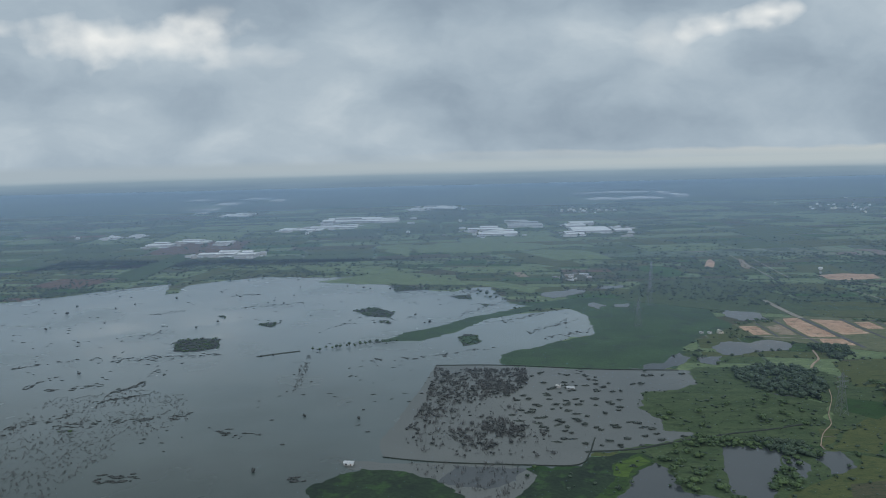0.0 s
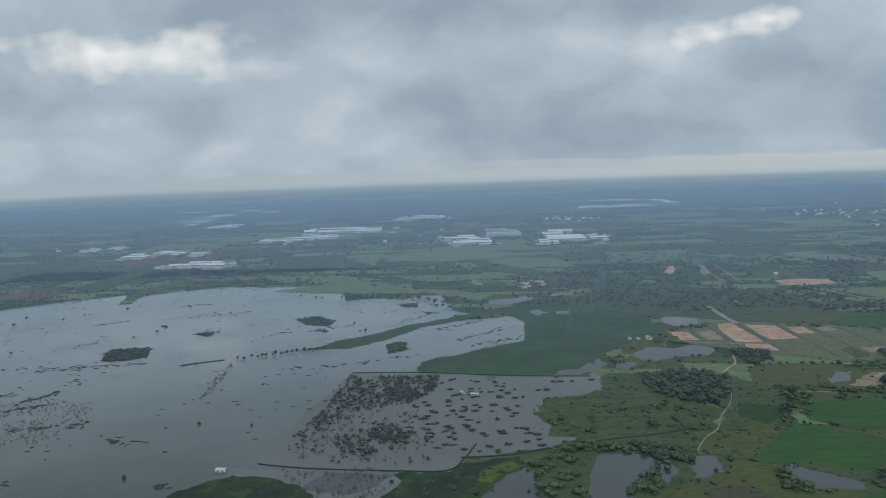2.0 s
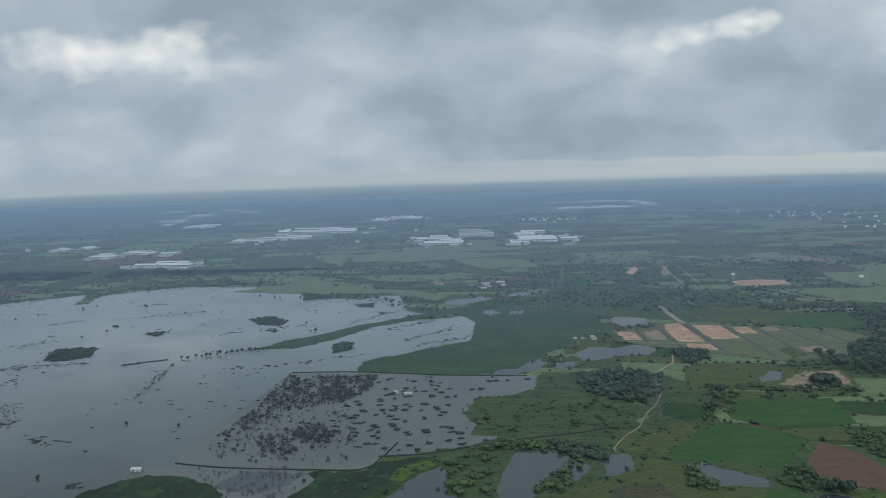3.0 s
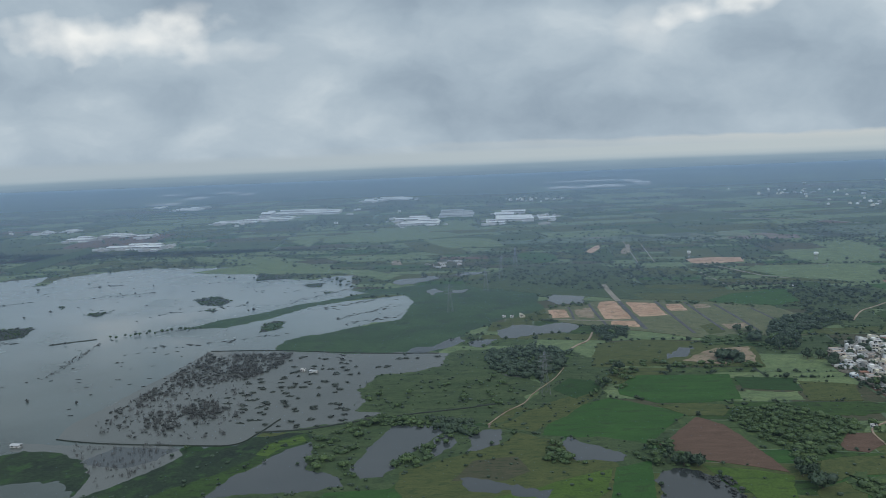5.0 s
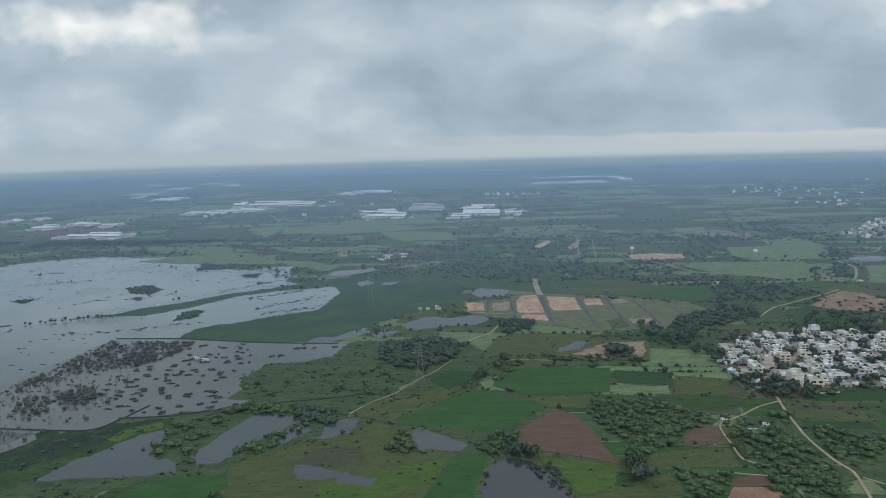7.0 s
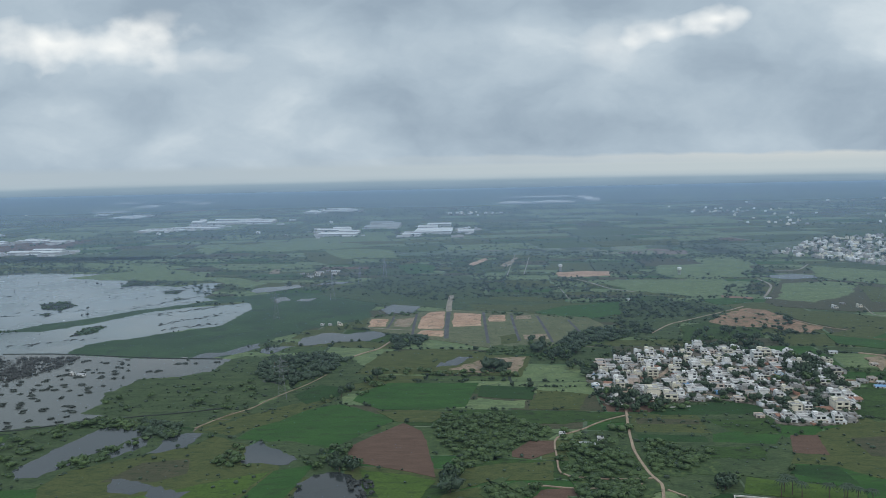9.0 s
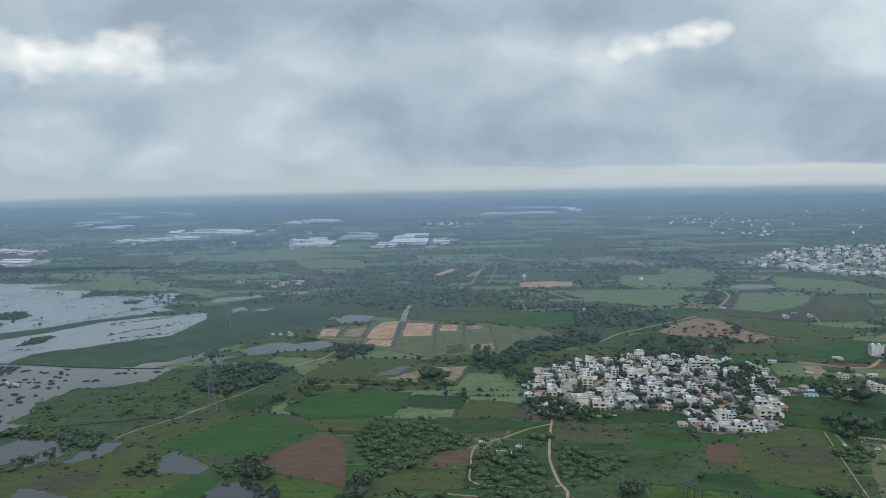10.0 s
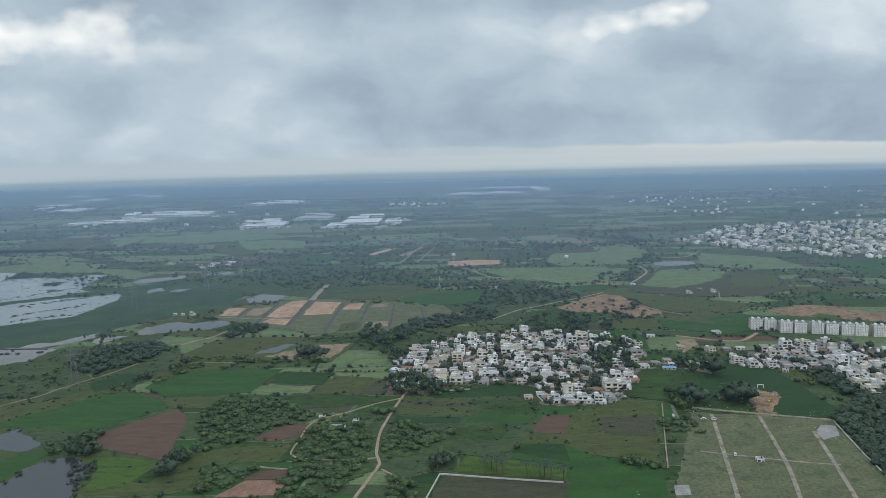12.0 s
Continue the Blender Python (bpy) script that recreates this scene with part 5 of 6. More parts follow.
HOUSES = [
    house_kind(1, 2, 9.5, 8.5, WHITE, "white two-storey flat-roofed house with a roof terrace"),
    house_kind(2, 1, 8.5, 7.5, GREY, "low grey cement house with a flat roof"),
    house_kind(3, 3, 9.0, 8.0, WHITE, "white three-storey flat-roofed house with balconies"),
    house_kind(4, 2, 8.0, 9.5, CREAM, "cream two-storey flat-roofed house"),
    house_kind(5, 1, 9.0, 6.5, WHITE, "low white house with a tin gable roof", "tin"),
    house_kind(6, 1, 7.5, 7.0, PINK, "low pink house with a flat roof"),
    house_kind(7, 2, 10.5, 7.5, GREY, "unfinished grey cement two-storey house"),
    house_kind(8, 1, 8.0, 6.0, GREY, "small grey house with a brown tile roof", "tile"),
    house_kind(10, 2, 8.5, 8.0, PINK, "pale pink two-storey house with balconies"),
    house_kind(12, 1, 9.5, 8.0, WHITE, "low white flat-roofed house"),
    house_kind(14, 3, 8.0, 9.0, CREAM, "tall cream three-storey house"),
    house_kind(15, 1, 7.0, 6.0, BLUE, "small pale blue house with a flat roof"),
]
SHARE = [9, 4, 5, 4, 3, 2, 4, 3, 2, 7, 2, 1]


def fill_with(houses, share, poly, gap, turn, seed, limit, jitter=1.2, lanes=(), lane_gap=6.0, skip=0.1, squat=0.62, sizes=(0.74, 1.04), thin=0.0):
    rng = random.Random(seed)
    poly = np.array(poly, float)
    c = poly.mean(0)
    a = radians(turn)
    spots = []
    for i in range(-60, 61):
        for j in range(-60, 61):
            u, v = i * gap + (i // 4) * gap * 0.35, j * gap * 0.95 + (j // 2) * gap * 0.35
            x, y = c[0] + u * math.cos(a) - v * math.sin(a), c[1] + u * math.sin(a) + v * math.cos(a)
            spots.append((x + rng.uniform(-jitter, jitter), y + rng.uniform(-jitter, jitter)))
    xy = np.array(spots)
    keep = inside(poly, xy)
    for lane in lanes:
        line = np.array([q[:2] for q in smooth_line(lane, 2.0)])
        keep &= np.min(np.hypot(xy[:, None, 0] - line[None, :, 0], xy[:, None, 1] - line[None, :, 1]), axis=1) > lane_gap
    made = []
    for x, y in xy[keep]:
        if rng.random() < skip + max(0.0, thin * (x - c[0])) or len(made) >= limit:
            continue
        kind = rng.choices(houses, share)[0]
        made.append((x, y))
        s = rng.uniform(*sizes)
        copy_thing(kind, pose(x, y, 0, 0, 0, turn + rng.choice((0, 0, 0, 0, 90, -90)) + rng.uniform(-6, 6))).scale = (s * rng.uniform(1.0, 1.3), s, s * squat)
    return made


patch("yard", VILLAGE)
patch("yard", VILLAGE_EAST)
STREET = [(437, 390), (441, 409), (454, 428), (473, 445), (490, 471), (503, 501), (512, 526)]
CROSS = [(441, 413), (474, 410), (499, 403), (517, 392), (533, 395), (565, 415)]
track("dirt", 3.2, STREET)
track("dirt", 2.4, CROSS)
SPOTS = fill_with(HOUSES, SHARE, VILLAGE, 7.3, -5, 3, 205, jitter=1.6, lanes=(STREET, CROSS), lane_gap=3.6, skip=0.16, thin=0.003, squat=0.72, sizes=(0.6, 0.98))
SPOTS += fill_with(HOUSES, SHARE, VILLAGE_EAST, 8.0, -8, 5, 84, jitter=1.6, skip=0.12, squat=0.72, sizes=(0.62, 1.0))


# sheds, yard walls and heaps between the houses
for paint, count, seed in ((GREY, 280, 31), (WHITE, 190, 32), (TIN, 130, 33), (TILE, 60, 34), (BLUE_TIN, 14, 35)):
    rng = np.random.default_rng(seed)
    spots = np.concatenate((spread(VILLAGE, int(count * 0.66), rng), spread(VILLAGE_EAST, int(count * 0.34), rng)))
    spots = spots[off_lines(spots, ("dirt",), 2.6)]
    vs, fs = [], []
    for x, y in spots:
        w, d, h, a = rng.uniform(1.5, 5.0), rng.uniform(0.4, 3.5), rng.uniform(0.6, 2.4), radians(20 + rng.choice((0, 90)) + rng.normal() * 6)
        c, s = math.cos(a), math.sin(a)
        for px, py in ((-1, -1), (1, -1), (1, 1), (-1, 1)):
            for z in (-0.2, h + 0.25 * py):
                vs.append((x + px * w / 2 * c - py * d / 2 * s, y + px * w / 2 * s + py * d / 2 * c, z))
        n = len(vs) - 8
        for q in ((1, 3, 5), (1, 5, 7), (0, 2, 3), (0, 3, 1), (2, 4, 5), (2, 5, 3), (4, 6, 7), (4, 7, 5), (6, 0, 1), (6, 1, 7)):
            fs.append([n + k for k in q])
    tagged(new("yard_sheds", raw_mesh("yard_sheds", np.array(vs), np.array(fs), paint)), "small sheds and yard walls between village houses", "sheds", kind="stuff")


# ---- the town on the plain ----
def town_kind(seed, w, d, storeys, paint, label):
    root = new("town_house")
    x, y, h = w / 2, d / 2, storeys * 2.8
    part("wall", _one(-x, x, -y, y, -0.3, h), paint, root)
    part("roof", _one(-x - 0.4, x + 0.4, -y - 0.4, y + 0.4, h, h + 0.9), WHITE if seed % 2 else SLAB, root)
    part("stair_room", _one(-x + 0.5, -x + 3.5, 0, y - 0.5, h + 0.9, h + 3.0), paint, root)
    for k in range(storeys):
        part("window_band", _one(-x + 1, x - 1, -y - 0.06, -y + 0.2, k * 2.8 + 0.9, k * 2.8 + 2.0), DARK_GLASS, root)
    return tagged(root, label, "house", "town houses")


def _one(*s):
    bm = bmesh.new()
    box(bm, *s)
    return bm


TOWN_HOUSES = [
    town_kind(1, 10, 9, 3, WHITE, "white three-storey town house far on the plain"),
    town_kind(2, 8, 8, 2, CREAM, "cream two-storey town house far on the plain"),
    town_kind(3, 11, 10, 4, WHITE, "tall white apartment house in the town"),
    town_kind(4, 9, 8, 2, GREY, "grey two-storey town house far on the plain"),
]
fill_with(TOWN_HOUSES, [3, 4, 2, 5], TOWN, 15.5, 8, 9, 190, 5.0, skip=0.2, squat=0.62, sizes=(0.38, 0.75))


def crowd(spots, paint, rng, label, sizes=((3.5, 7.5), (3.5, 7), (1.8, 5.0))):
    """Small far houses, each a block with a stair room on its roof."""
    cube = np.array([(x, y, z) for z in (-0.1, 1) for y in (-0.5, 0.5) for x in (-0.5, 0.5)])
    quads = ((4, 5, 7), (4, 7, 6), (0, 1, 5), (0, 5, 4), (1, 3, 7), (1, 7, 5), (3, 2, 6), (3, 6, 7), (2, 0, 4), (2, 4, 6))
    vs, fs = [], []
    for x, y in spots:
        w, d, h = (rng.uniform(*q) for q in sizes)
        a = radians(8 + rng.normal() * 8)
        turn = np.array([(math.cos(a), math.sin(a), 0), (-math.sin(a), math.cos(a), 0), (0, 0, 1)])
        for size, off in (((w, d, h), (0, 0, 0)), ((w * 0.35, d * 0.35, h * 1.3), (w * 0.2, d * 0.2, 0))):
            fs += [tuple(k + len(vs) for k in q) for q in quads]
            vs += [tuple((c * np.array(size) + np.array(off)) @ turn + np.array((x, y, 0))) for c in cube]
    tagged(new("far_houses", raw_mesh("far_houses", np.array(vs), np.array(fs), paint)), label, "houses", kind="stuff")


HAMLETS = [(1123, 2096, 70), (1189, 1977, 60), (1117, 1655, 45), (1372, 1558, 120), (399, 2181, 60), (-987, 2666, 120), (1505, 1545, 120)]
for paint, count, label in ((WHITE, 100, "crowd of small white houses far on the plain"), (GREY, 300, "crowd of small grey houses far on the plain"), (CREAM, 190, "crowd of small cream houses far on the plain")):
    rng = np.random.default_rng(count)
    groups = [np.column_stack((rng.normal(x, r, 4), rng.normal(y, r * 1.2, 4))) for x, y, r in HAMLETS]
    crowd(np.concatenate([spread(TOWN, count, rng)] + groups), paint, rng, label)
# stores, tanks and yards beside the works
for paint, count, label in ((FACTORY_WALL, 90, "white stores and tanks beside the works"), (GREY, 70, "grey stores and yards beside the works")):
    rng = np.random.default_rng(count)
    spots = np.concatenate([np.column_stack((x + w * rng.uniform(-0.75, 0.75, 5), y + d * rng.uniform(-0.5, 1.1, 5))) for x, y, w, d, h, _ in SHEDS_NEAR])[:count]
    crowd(spots, paint, rng, label, ((6, 22), (3, 9), (1.5, 4.5)))


# ---- apartment row ----
def apartment_kind():
    root = new("apartment_block")
    h = 17.6
    part("wall", _one(-11, 11, -6, 6, -0.3, h), PINK, root, "brownish rendered wall")
    for i in range(4):
        cx = -8.4 + i * 5.6
        bm = bmesh.new()
        box(bm, cx - 2.3, cx + 2.3, -7.0, -5.9, -0.3, h + 0.7)
        box(bm, cx - 2.0, cx + 2.0, 5.9, 7.0, -0.3, h + 0.7)
        bay = part("bay", bm, WHITE, root, "white projecting bay")
        for k in range(4):
            stuck("window", SLIT, bay, pose(cx, -7.0, 2.2 + k * 4.4))
    bm = bmesh.new()
    box(bm, -11.3, 11.3, -6.3, 6.3, h, h + 0.25)
    for s in ((-11, 11, -5.8, -5.6), (-11, 11, 5.6, 5.8)):
        box(bm, *s, h + 0.25, h + 1.1)
    part("roof", bm, SLAB, root)
    for s in (-5.6, 5.6):
        part("stair_room", _one(s - 1.8, s + 1.8, -2, 3, h + 0.25, h + 3.2), WHITE, root)
    for k in range(6):
        part("window_band", _one(10.95, 11.06, -4.5, 4.5, 1.0 + k * 2.9, 2.3 + k * 2.9), DARK_GLASS, root)
    return tagged(root, "white six-storey apartment block with projecting bays", "apartment block", "apartment row")


FLATS = apartment_kind()
ROW = [(696, 504), (705, 501), (713, 493), (722, 490), (733, 487), (742, 484), (751, 480), (759, 477), (770, 473), (778, 470), (788, 465), (797, 463)]
for x, y in ROW:
    copy_thing(FLATS, pose(x, y + 4, 0, 0, 0, -14)).scale = (0.38, 0.6, 0.42)


# ---- factories ----
def shed(x, y, w, d, h, turn, roof=None):
    root = new("factory_hall")
    a, b = w / 2, d / 2
    part("wall", _one(-a, a, -b, b, -0.3, h * 0.8), FACTORY_WALL, root)
    bm = bmesh.new()
    spans = max(1, round(d / 30))
    for i in range(spans):
        y0, y1 = -b - 0.5 + (d + 1) * i / spans, -b - 0.5 + (d + 1) * (i + 1) / spans
        ym = (y0 + y1) / 2
        v = [bm.verts.new(c) for c in ((-a - 1, y0, h * 0.8), (a + 1, y0, h * 0.8), (a + 1, ym, h), (-a - 1, ym, h), (a + 1, y1, h * 0.8), (-a - 1, y1, h * 0.8))]
        bm.faces.new([v[k] for k in (0, 1, 2, 3)]), bm.faces.new([v[k] for k in (3, 2, 4, 5)])
        bm.faces.new([v[k] for k in (1, 4, 2)]), bm.faces.new([v[k] for k in (0, 3, 5)])
    part("roof", bm, roof or FACTORY_ROOF, root)
    n = max(1, int(w / 24))
    for i in range(n):
        cx = -a + w * (i + 0.5) / n
        part("loading_door", _one(cx - 2.2, cx + 2.2, -b - 0.12, -b + 0.1, 0, min(3.6, h * 0.4)), GREY_ROOF, root)
    part("ridge_vent", _one(-a * 0.9, a * 0.9, -b + d / spans * 0.5 - 0.6, -b + d / spans * 0.5 + 0.6, h - 0.3, h + 0.5), GREY_ROOF, root)
    part("window_band", _one(-a + 2, a - 2, -b - 0.08, -b + 0.1, h * 0.62, h * 0.7), DARK_GLASS, root)
    tagged(root, "low factory hall with a grey sheet roof" if roof else "long white factory hall with a pale sheet roof", "factory", "industrial area")
    root.matrix_basis = pose(x, y, 0, 0, 0, turn)


def works(x, y, w, d, h, turn, roof=None):
    """Two or three halls one behind the other, as the works stand."""
    rows = ((1.0, 0.42, 0.0, 0.0), (0.55, 0.22, 0.52, 0.2), (0.7, 0.18, 0.8, -0.14))[: 3 if d > 100 else 2 if d > 50 else 1]
    for k, (long, deep, back, aside) in enumerate(rows):
        shed(x + w * aside * (1 if int(w) % 2 else -1), y + d * (back + deep / 2), w * long, d * deep, h * (1 + 0.12 * k), turn, roof)
    shed(x - w * 0.45, y - 8, w * 0.22, 9, h * 0.5, turn, GREY_ROOF)
    shed(x + w * 0.3, y - 12, w * 0.3, 8, h * 0.45, turn)


for spec in SHEDS_NEAR + SHEDS_FAR:
    works(*spec)
for spec in SHEDS_GREY:
    works(*spec, GREY_ROOF)
for _ in range(18):
    copy_thing(RNGH.choice(TOWN_HOUSES), pose(RNGH.uniform(352, 540), RNGH.uniform(2085, 2220), 0, 0, 0, RNGH.uniform(-20, 20))).scale = (0.75, 0.75, 0.45)
for _ in range(10):
    copy_thing(RNGH.choice(TOWN_HOUSES), pose(RNGH.uniform(-1125, 225), RNGH.uniform(1462, 1875), 0, 0, 0, RNGH.uniform(-20, 20))).scale = (0.75, 0.75, 0.45)
for _ in range(14):
    copy_thing(RNGH.choice(TOWN_HOUSES), pose(RNGH.uniform(1050, 2250), RNGH.uniform(1500, 2550), 0, 0, 0, RNGH.uniform(-20, 20))).scale = (0.75, 0.75, 0.45)
for _ in range(16):
    copy_thing(HOUSES[RNGH.choice((1, 4, 5, 9))], pose(RNGH.uniform(142, 196), RNGH.uniform(911, 964), 0, 0, 0, RNGH.uniform(-20, 20))).scale = (0.75, 0.75, 0.5)


# ---- pylons ----
def pylon_kind():
    root = new("pylon")
    H, B = 36.0, 3.4
    def rod(bm, a, b, r):
        a, b = Vector(a), Vector(b)
        d = (b - a).normalized()
        u = d.orthogonal().normalized() * r
        w = d.cross(u)
        p = [[bm.verts.new(q + s) for s in (u, w, -u, -w)] for q in (a, b)]
        for k in range(4):
            bm.faces.new((p[0][k], p[0][(k + 1) % 4], p[1][(k + 1) % 4], p[1][k]))
    half = lambda z: B * (1 - z / H) ** 1.25 * 0.9 + 0.45
    for sx, sy in ((1, 1), (-1, 1), (-1, -1), (1, -1)):
        bm = bmesh.new()
        zs = [0, 6, 12, 18, 24, 30, 35]
        for z0, z1 in zip(zs, zs[1:]):
            rod(bm, (sx * half(z0), sy * half(z0), z0 - (0.3 if z0 == 0 else 0)), (sx * half(z1), sy * half(z1), z1), 0.11)
        part("leg", bm, STEEL, root)
    zs = [0, 5, 9.5, 13.5, 17, 20, 23, 26, 29, 32, 35]
    for z0, z1 in zip(zs, zs[1:]):
        bm = bmesh.new()
        a, b = half(z0), half(z1)
        for p, q in (((a, a), (-b, b)), ((-a, a), (b, b)), ((a, -a), (-b, -b)), ((-a, -a), (b, -b)), ((a, a), (b, -b)), ((a, -a), (b, b)), ((-a, a), (-b, -b)), ((-a, -a), (-b, b))):
            rod(bm, (*p, z0), (*q, z1), 0.055)
        part("brace", bm, STEEL, root)
    for z, s in ((23, 5.2), (27, 6.0), (31, 4.6)):
        bm = bmesh.new()
        for k in (-1, 1):
            for w in (-0.5, 0.5):
                rod(bm, (0, w, z), (k * s, 0, z + 0.2), 0.1), rod(bm, (0, w, z + 1.6), (k * s, 0, z + 0.25), 0.08)
        arm = part("crossarm", bm, STEEL, root)
        for k in (-1, 1):
            bm = bmesh.new()
            drum(bm, k * s, 0, z - 1.9, z + 0.1, 0.14, 6)
            part("insulator", bm, SHADE, arm)
    bm = bmesh.new()
    rod(bm, (0, 0, 34.6), (0, 0, H + 1.5), 0.12)
    part("peak", bm, STEEL, root)
    return tagged(root, "tall grey lattice power pylon", "pylon", "power line")


PYLON = pylon_kind()
for x, y in ((236, 414), (178, 650), (216, 746), (237, 818), (260, 892)):
    copy_thing(PYLON, pose(x, y, 0, 0, 0, 12)).scale = (0.78, 0.78, 0.75)


# ---- water towers ----
def water_tower_kind():
    root = new("water_tower")
    for k in range(6):
        bm = bmesh.new()
        drum(bm, math.cos(k * 1.047) * 3, math.sin(k * 1.047) * 3, -0.3, 13, 0.4, 8)
        part("column", bm, GREY, root)
    for z in (4.5, 9):
        bm = bmesh.new()
        drum(bm, 0, 0, z, z + 0.4, 3.3, 18)
        part("ring_beam", bm, GREY, root)
    bm = bmesh.new()
    rings = [(2.2, 12.6), (4.6, 14.2), (5.2, 15.2), (5.2, 18.4), (4.0, 19.6), (0.6, 20.3)]
    prev = None
    for r, z in rings:
        ring = [bm.verts.new((math.cos(k * 0.3491) * r, math.sin(k * 0.3491) * r, z)) for k in range(18)]
        if prev:
            for k in range(18):
                bm.faces.new((prev[k], prev[(k + 1) % 18], ring[(k + 1) % 18], ring[k]))
        else:
            bm.faces.new(ring[::-1])
        prev = ring
    bm.faces.new(prev)
    part("tank", bm, WHITE, root)
    return tagged(root, "pale concrete water tower on columns", "water tower", "water towers")


TOWER = water_tower_kind()
copy_thing(TOWER, pose(626, 868, 0)).scale = (0.5,) * 3
copy_thing(TOWER, pose(487, 916, 0)).scale = (0.5,) * 3
for kind in (TOWER, PYLON, FLATS, *TOWN_HOUSES, *HOUSES):
    OUT.append(kind)

# ---- lone buildings ----
def put(kind, x, y, turn):
    ob = copy_thing(kind, pose(x, y, 0, 0, 0, turn))
    ob.scale = (0.6, 0.6, 0.45)
    return ob


LONE = {
    "yellow": house_kind(21, 2, 9, 8, CREAM, "cream two-storey house by the pond"),
    "blue": house_kind(22, 1, 15, 8, WHITE, "long shed with a blue tin roof", "blue", hoods=False),
    "farm": house_kind(24, 1, 14, 7, WHITE, "white farm shed with a tin roof", "tin", hoods=False),
    "hut": house_kind(26, 1, 6, 5, WHITE, "small white hut with a flat roof", hoods=False),
    "flooded": house_kind(28, 1, 10, 6, WHITE, "white house standing in flood water", "tin", hoods=False),
}
for kind in LONE.values():
    OUT.append(kind)
put(LONE["yellow"], YELLOW[0], YELLOW[1] + 2, 10), put(LONE["hut"], YELLOW[0] - 9, YELLOW[1] + 3, 5), put(LONE["hut"], YELLOW[0] - 16, YELLOW[1] + 4, -5)
put(LONE["blue"], 598, 414, -10), put(LONE["blue"], 612, 413, -8), put(LONE["farm"], 604, 422, -8)
put(LONE["farm"], 404, 333, -6), put(LONE["hut"], 412, 340, -4), put(LONE["hut"], 394, 347, 0)
put(LONE["flooded"], 84, 474, -20), put(LONE["hut"], 76, 478, -20), put(LONE["flooded"], -53, 358, -8)
put(LONE["hut"], 590, 278, -5), put(LONE["hut"], 664, 401, -12), put(HOUSES[0], 699, 650, 5), put(HOUSES[3], 723, 652, -5), put(HOUSES[1], 716, 668, 0)
put(HOUSES[9], 661, 703, 10), put(LONE["hut"], 433, 542, 0), put(LONE["farm"], 624, 422, -10), put(HOUSES[9], 523, 709, 10)


FRINGE = [(591, 483, 0), (583, 443, 1), (580, 491, 2), (573, 458, 5), (574, 433, 9), (595, 470, 3), (584, 419, 9), (593, 425, 1), (602, 430, 5), (617, 422, 9), (638, 450, 3), (662, 498, 9), (650, 452, 1), (646, 430, 0), (660, 454, 4), (622, 461, 5), (612, 494, 4), (568, 510, 9), (554, 411, 1), (554, 380, 2), (555, 397, 9), (553, 368, 1), (512, 372, 9), (519, 366, 0), (528, 369, 9), (504, 368, 5)]
for x, y, k in FRINGE:
    put(HOUSES[k], x, y, -8 + 7 * (k % 4)).scale = (0.72, 0.72, 0.5)


# ---- machines and small things at the building plots ----
YELLOW_PAINT = plain_of("yellow_machine_paint", (0.62, 0.40, 0.04), 0.5, dirt=0.3, scale=1.0)
RUBBER = plain_of("black_rubber", (0.02, 0.02, 0.02), 0.85)
CAR_WHITE = plain_of("white_car_paint", (0.72, 0.73, 0.74), 0.3, dirt=0.12, scale=1.0)


def excavator(x, y, turn):
    root = tagged(new("excavator"), "yellow excavator working beside a rubble heap", "excavator")
    for s in (-1, 1):
        part("track", _one(-1.5, 1.5, s * 1.0 - 0.25, s * 1.0 + 0.25, 0.0, 0.75), RUBBER, root, "black crawler track")
    part("body", _one(-1.5, 0.9, -1.1, 1.1, 0.75, 1.7), YELLOW_PAINT, root)
    cab = part("cab", _one(-0.2, 0.95, 0.1, 1.1, 1.7, 2.7), YELLOW_PAINT, root)
    part("window", _one(0.93, 0.99, 0.2, 1.0, 1.9, 2.55), DARK_GLASS, cab)
    for name, a, b, r in (("boom", (0.9, -0.3, 1.5), (3.0, -0.3, 3.6), 0.22), ("arm", (3.0, -0.3, 3.6), (4.3, -0.3, 1.6), 0.17)):
        a, b = Vector(a), Vector(b)
        bm = bmesh.new()
        d = (b - a).normalized()
        u = Vector((0, 1, 0)) * r
        w = d.cross(u)
        p = [[bm.verts.new(q + s) for s in (u + w, u - w, -u - w, w - u)] for q in (a, b)]
        for k in range(4):
            bm.faces.new((p[0][k], p[0][(k + 1) % 4], p[1][(k + 1) % 4], p[1][k]))
        bm.faces.new(p[0][::-1]), bm.faces.new(p[1])
        part(name, bm, YELLOW_PAINT, root)
    part("bucket", _one(3.9, 4.7, -0.8, 0.2, 0.9, 1.6), STEEL, root)
    root.matrix_basis = pose(x, y, 0, 0, 0, turn) @ Matrix.Diagonal((0.6, 0.6, 0.6, 1))


def car_kind():
    root = tagged(new("parked_car"), "small white car parked on the lane", "car", "parked cars")
    body = _one(-1.9, 1.9, -0.8, 0.8, 0.35, 0.9)
    bmesh.ops.bevel(body, geom=body.edges[:], offset=0.12, segments=1, affect="EDGES")
    part("body", body, CAR_WHITE, root)
    bm = bmesh.new()
    v = box(bm, -1.2, 1.0, -0.72, 0.72, 0.88, 1.45)
    for q in v[4:]:
        q.co.x *= 0.75
    part("cabin", bm, DARK_GLASS, root)
    part("roof", _one(-0.9, 0.75, -0.68, 0.68, 1.45, 1.5), CAR_WHITE, root)
    for wx in (-1.2, 1.2):
        for wy in (-0.75, 0.75):
            bm = bmesh.new()
            drum(bm, 0, 0, -0.1, 0.1, 0.32, 12)
            bmesh.ops.transform(bm, matrix=pose(wx, wy, 0.32, 90), verts=bm.verts)
            part("wheel", bm, RUBBER, root)
    return root


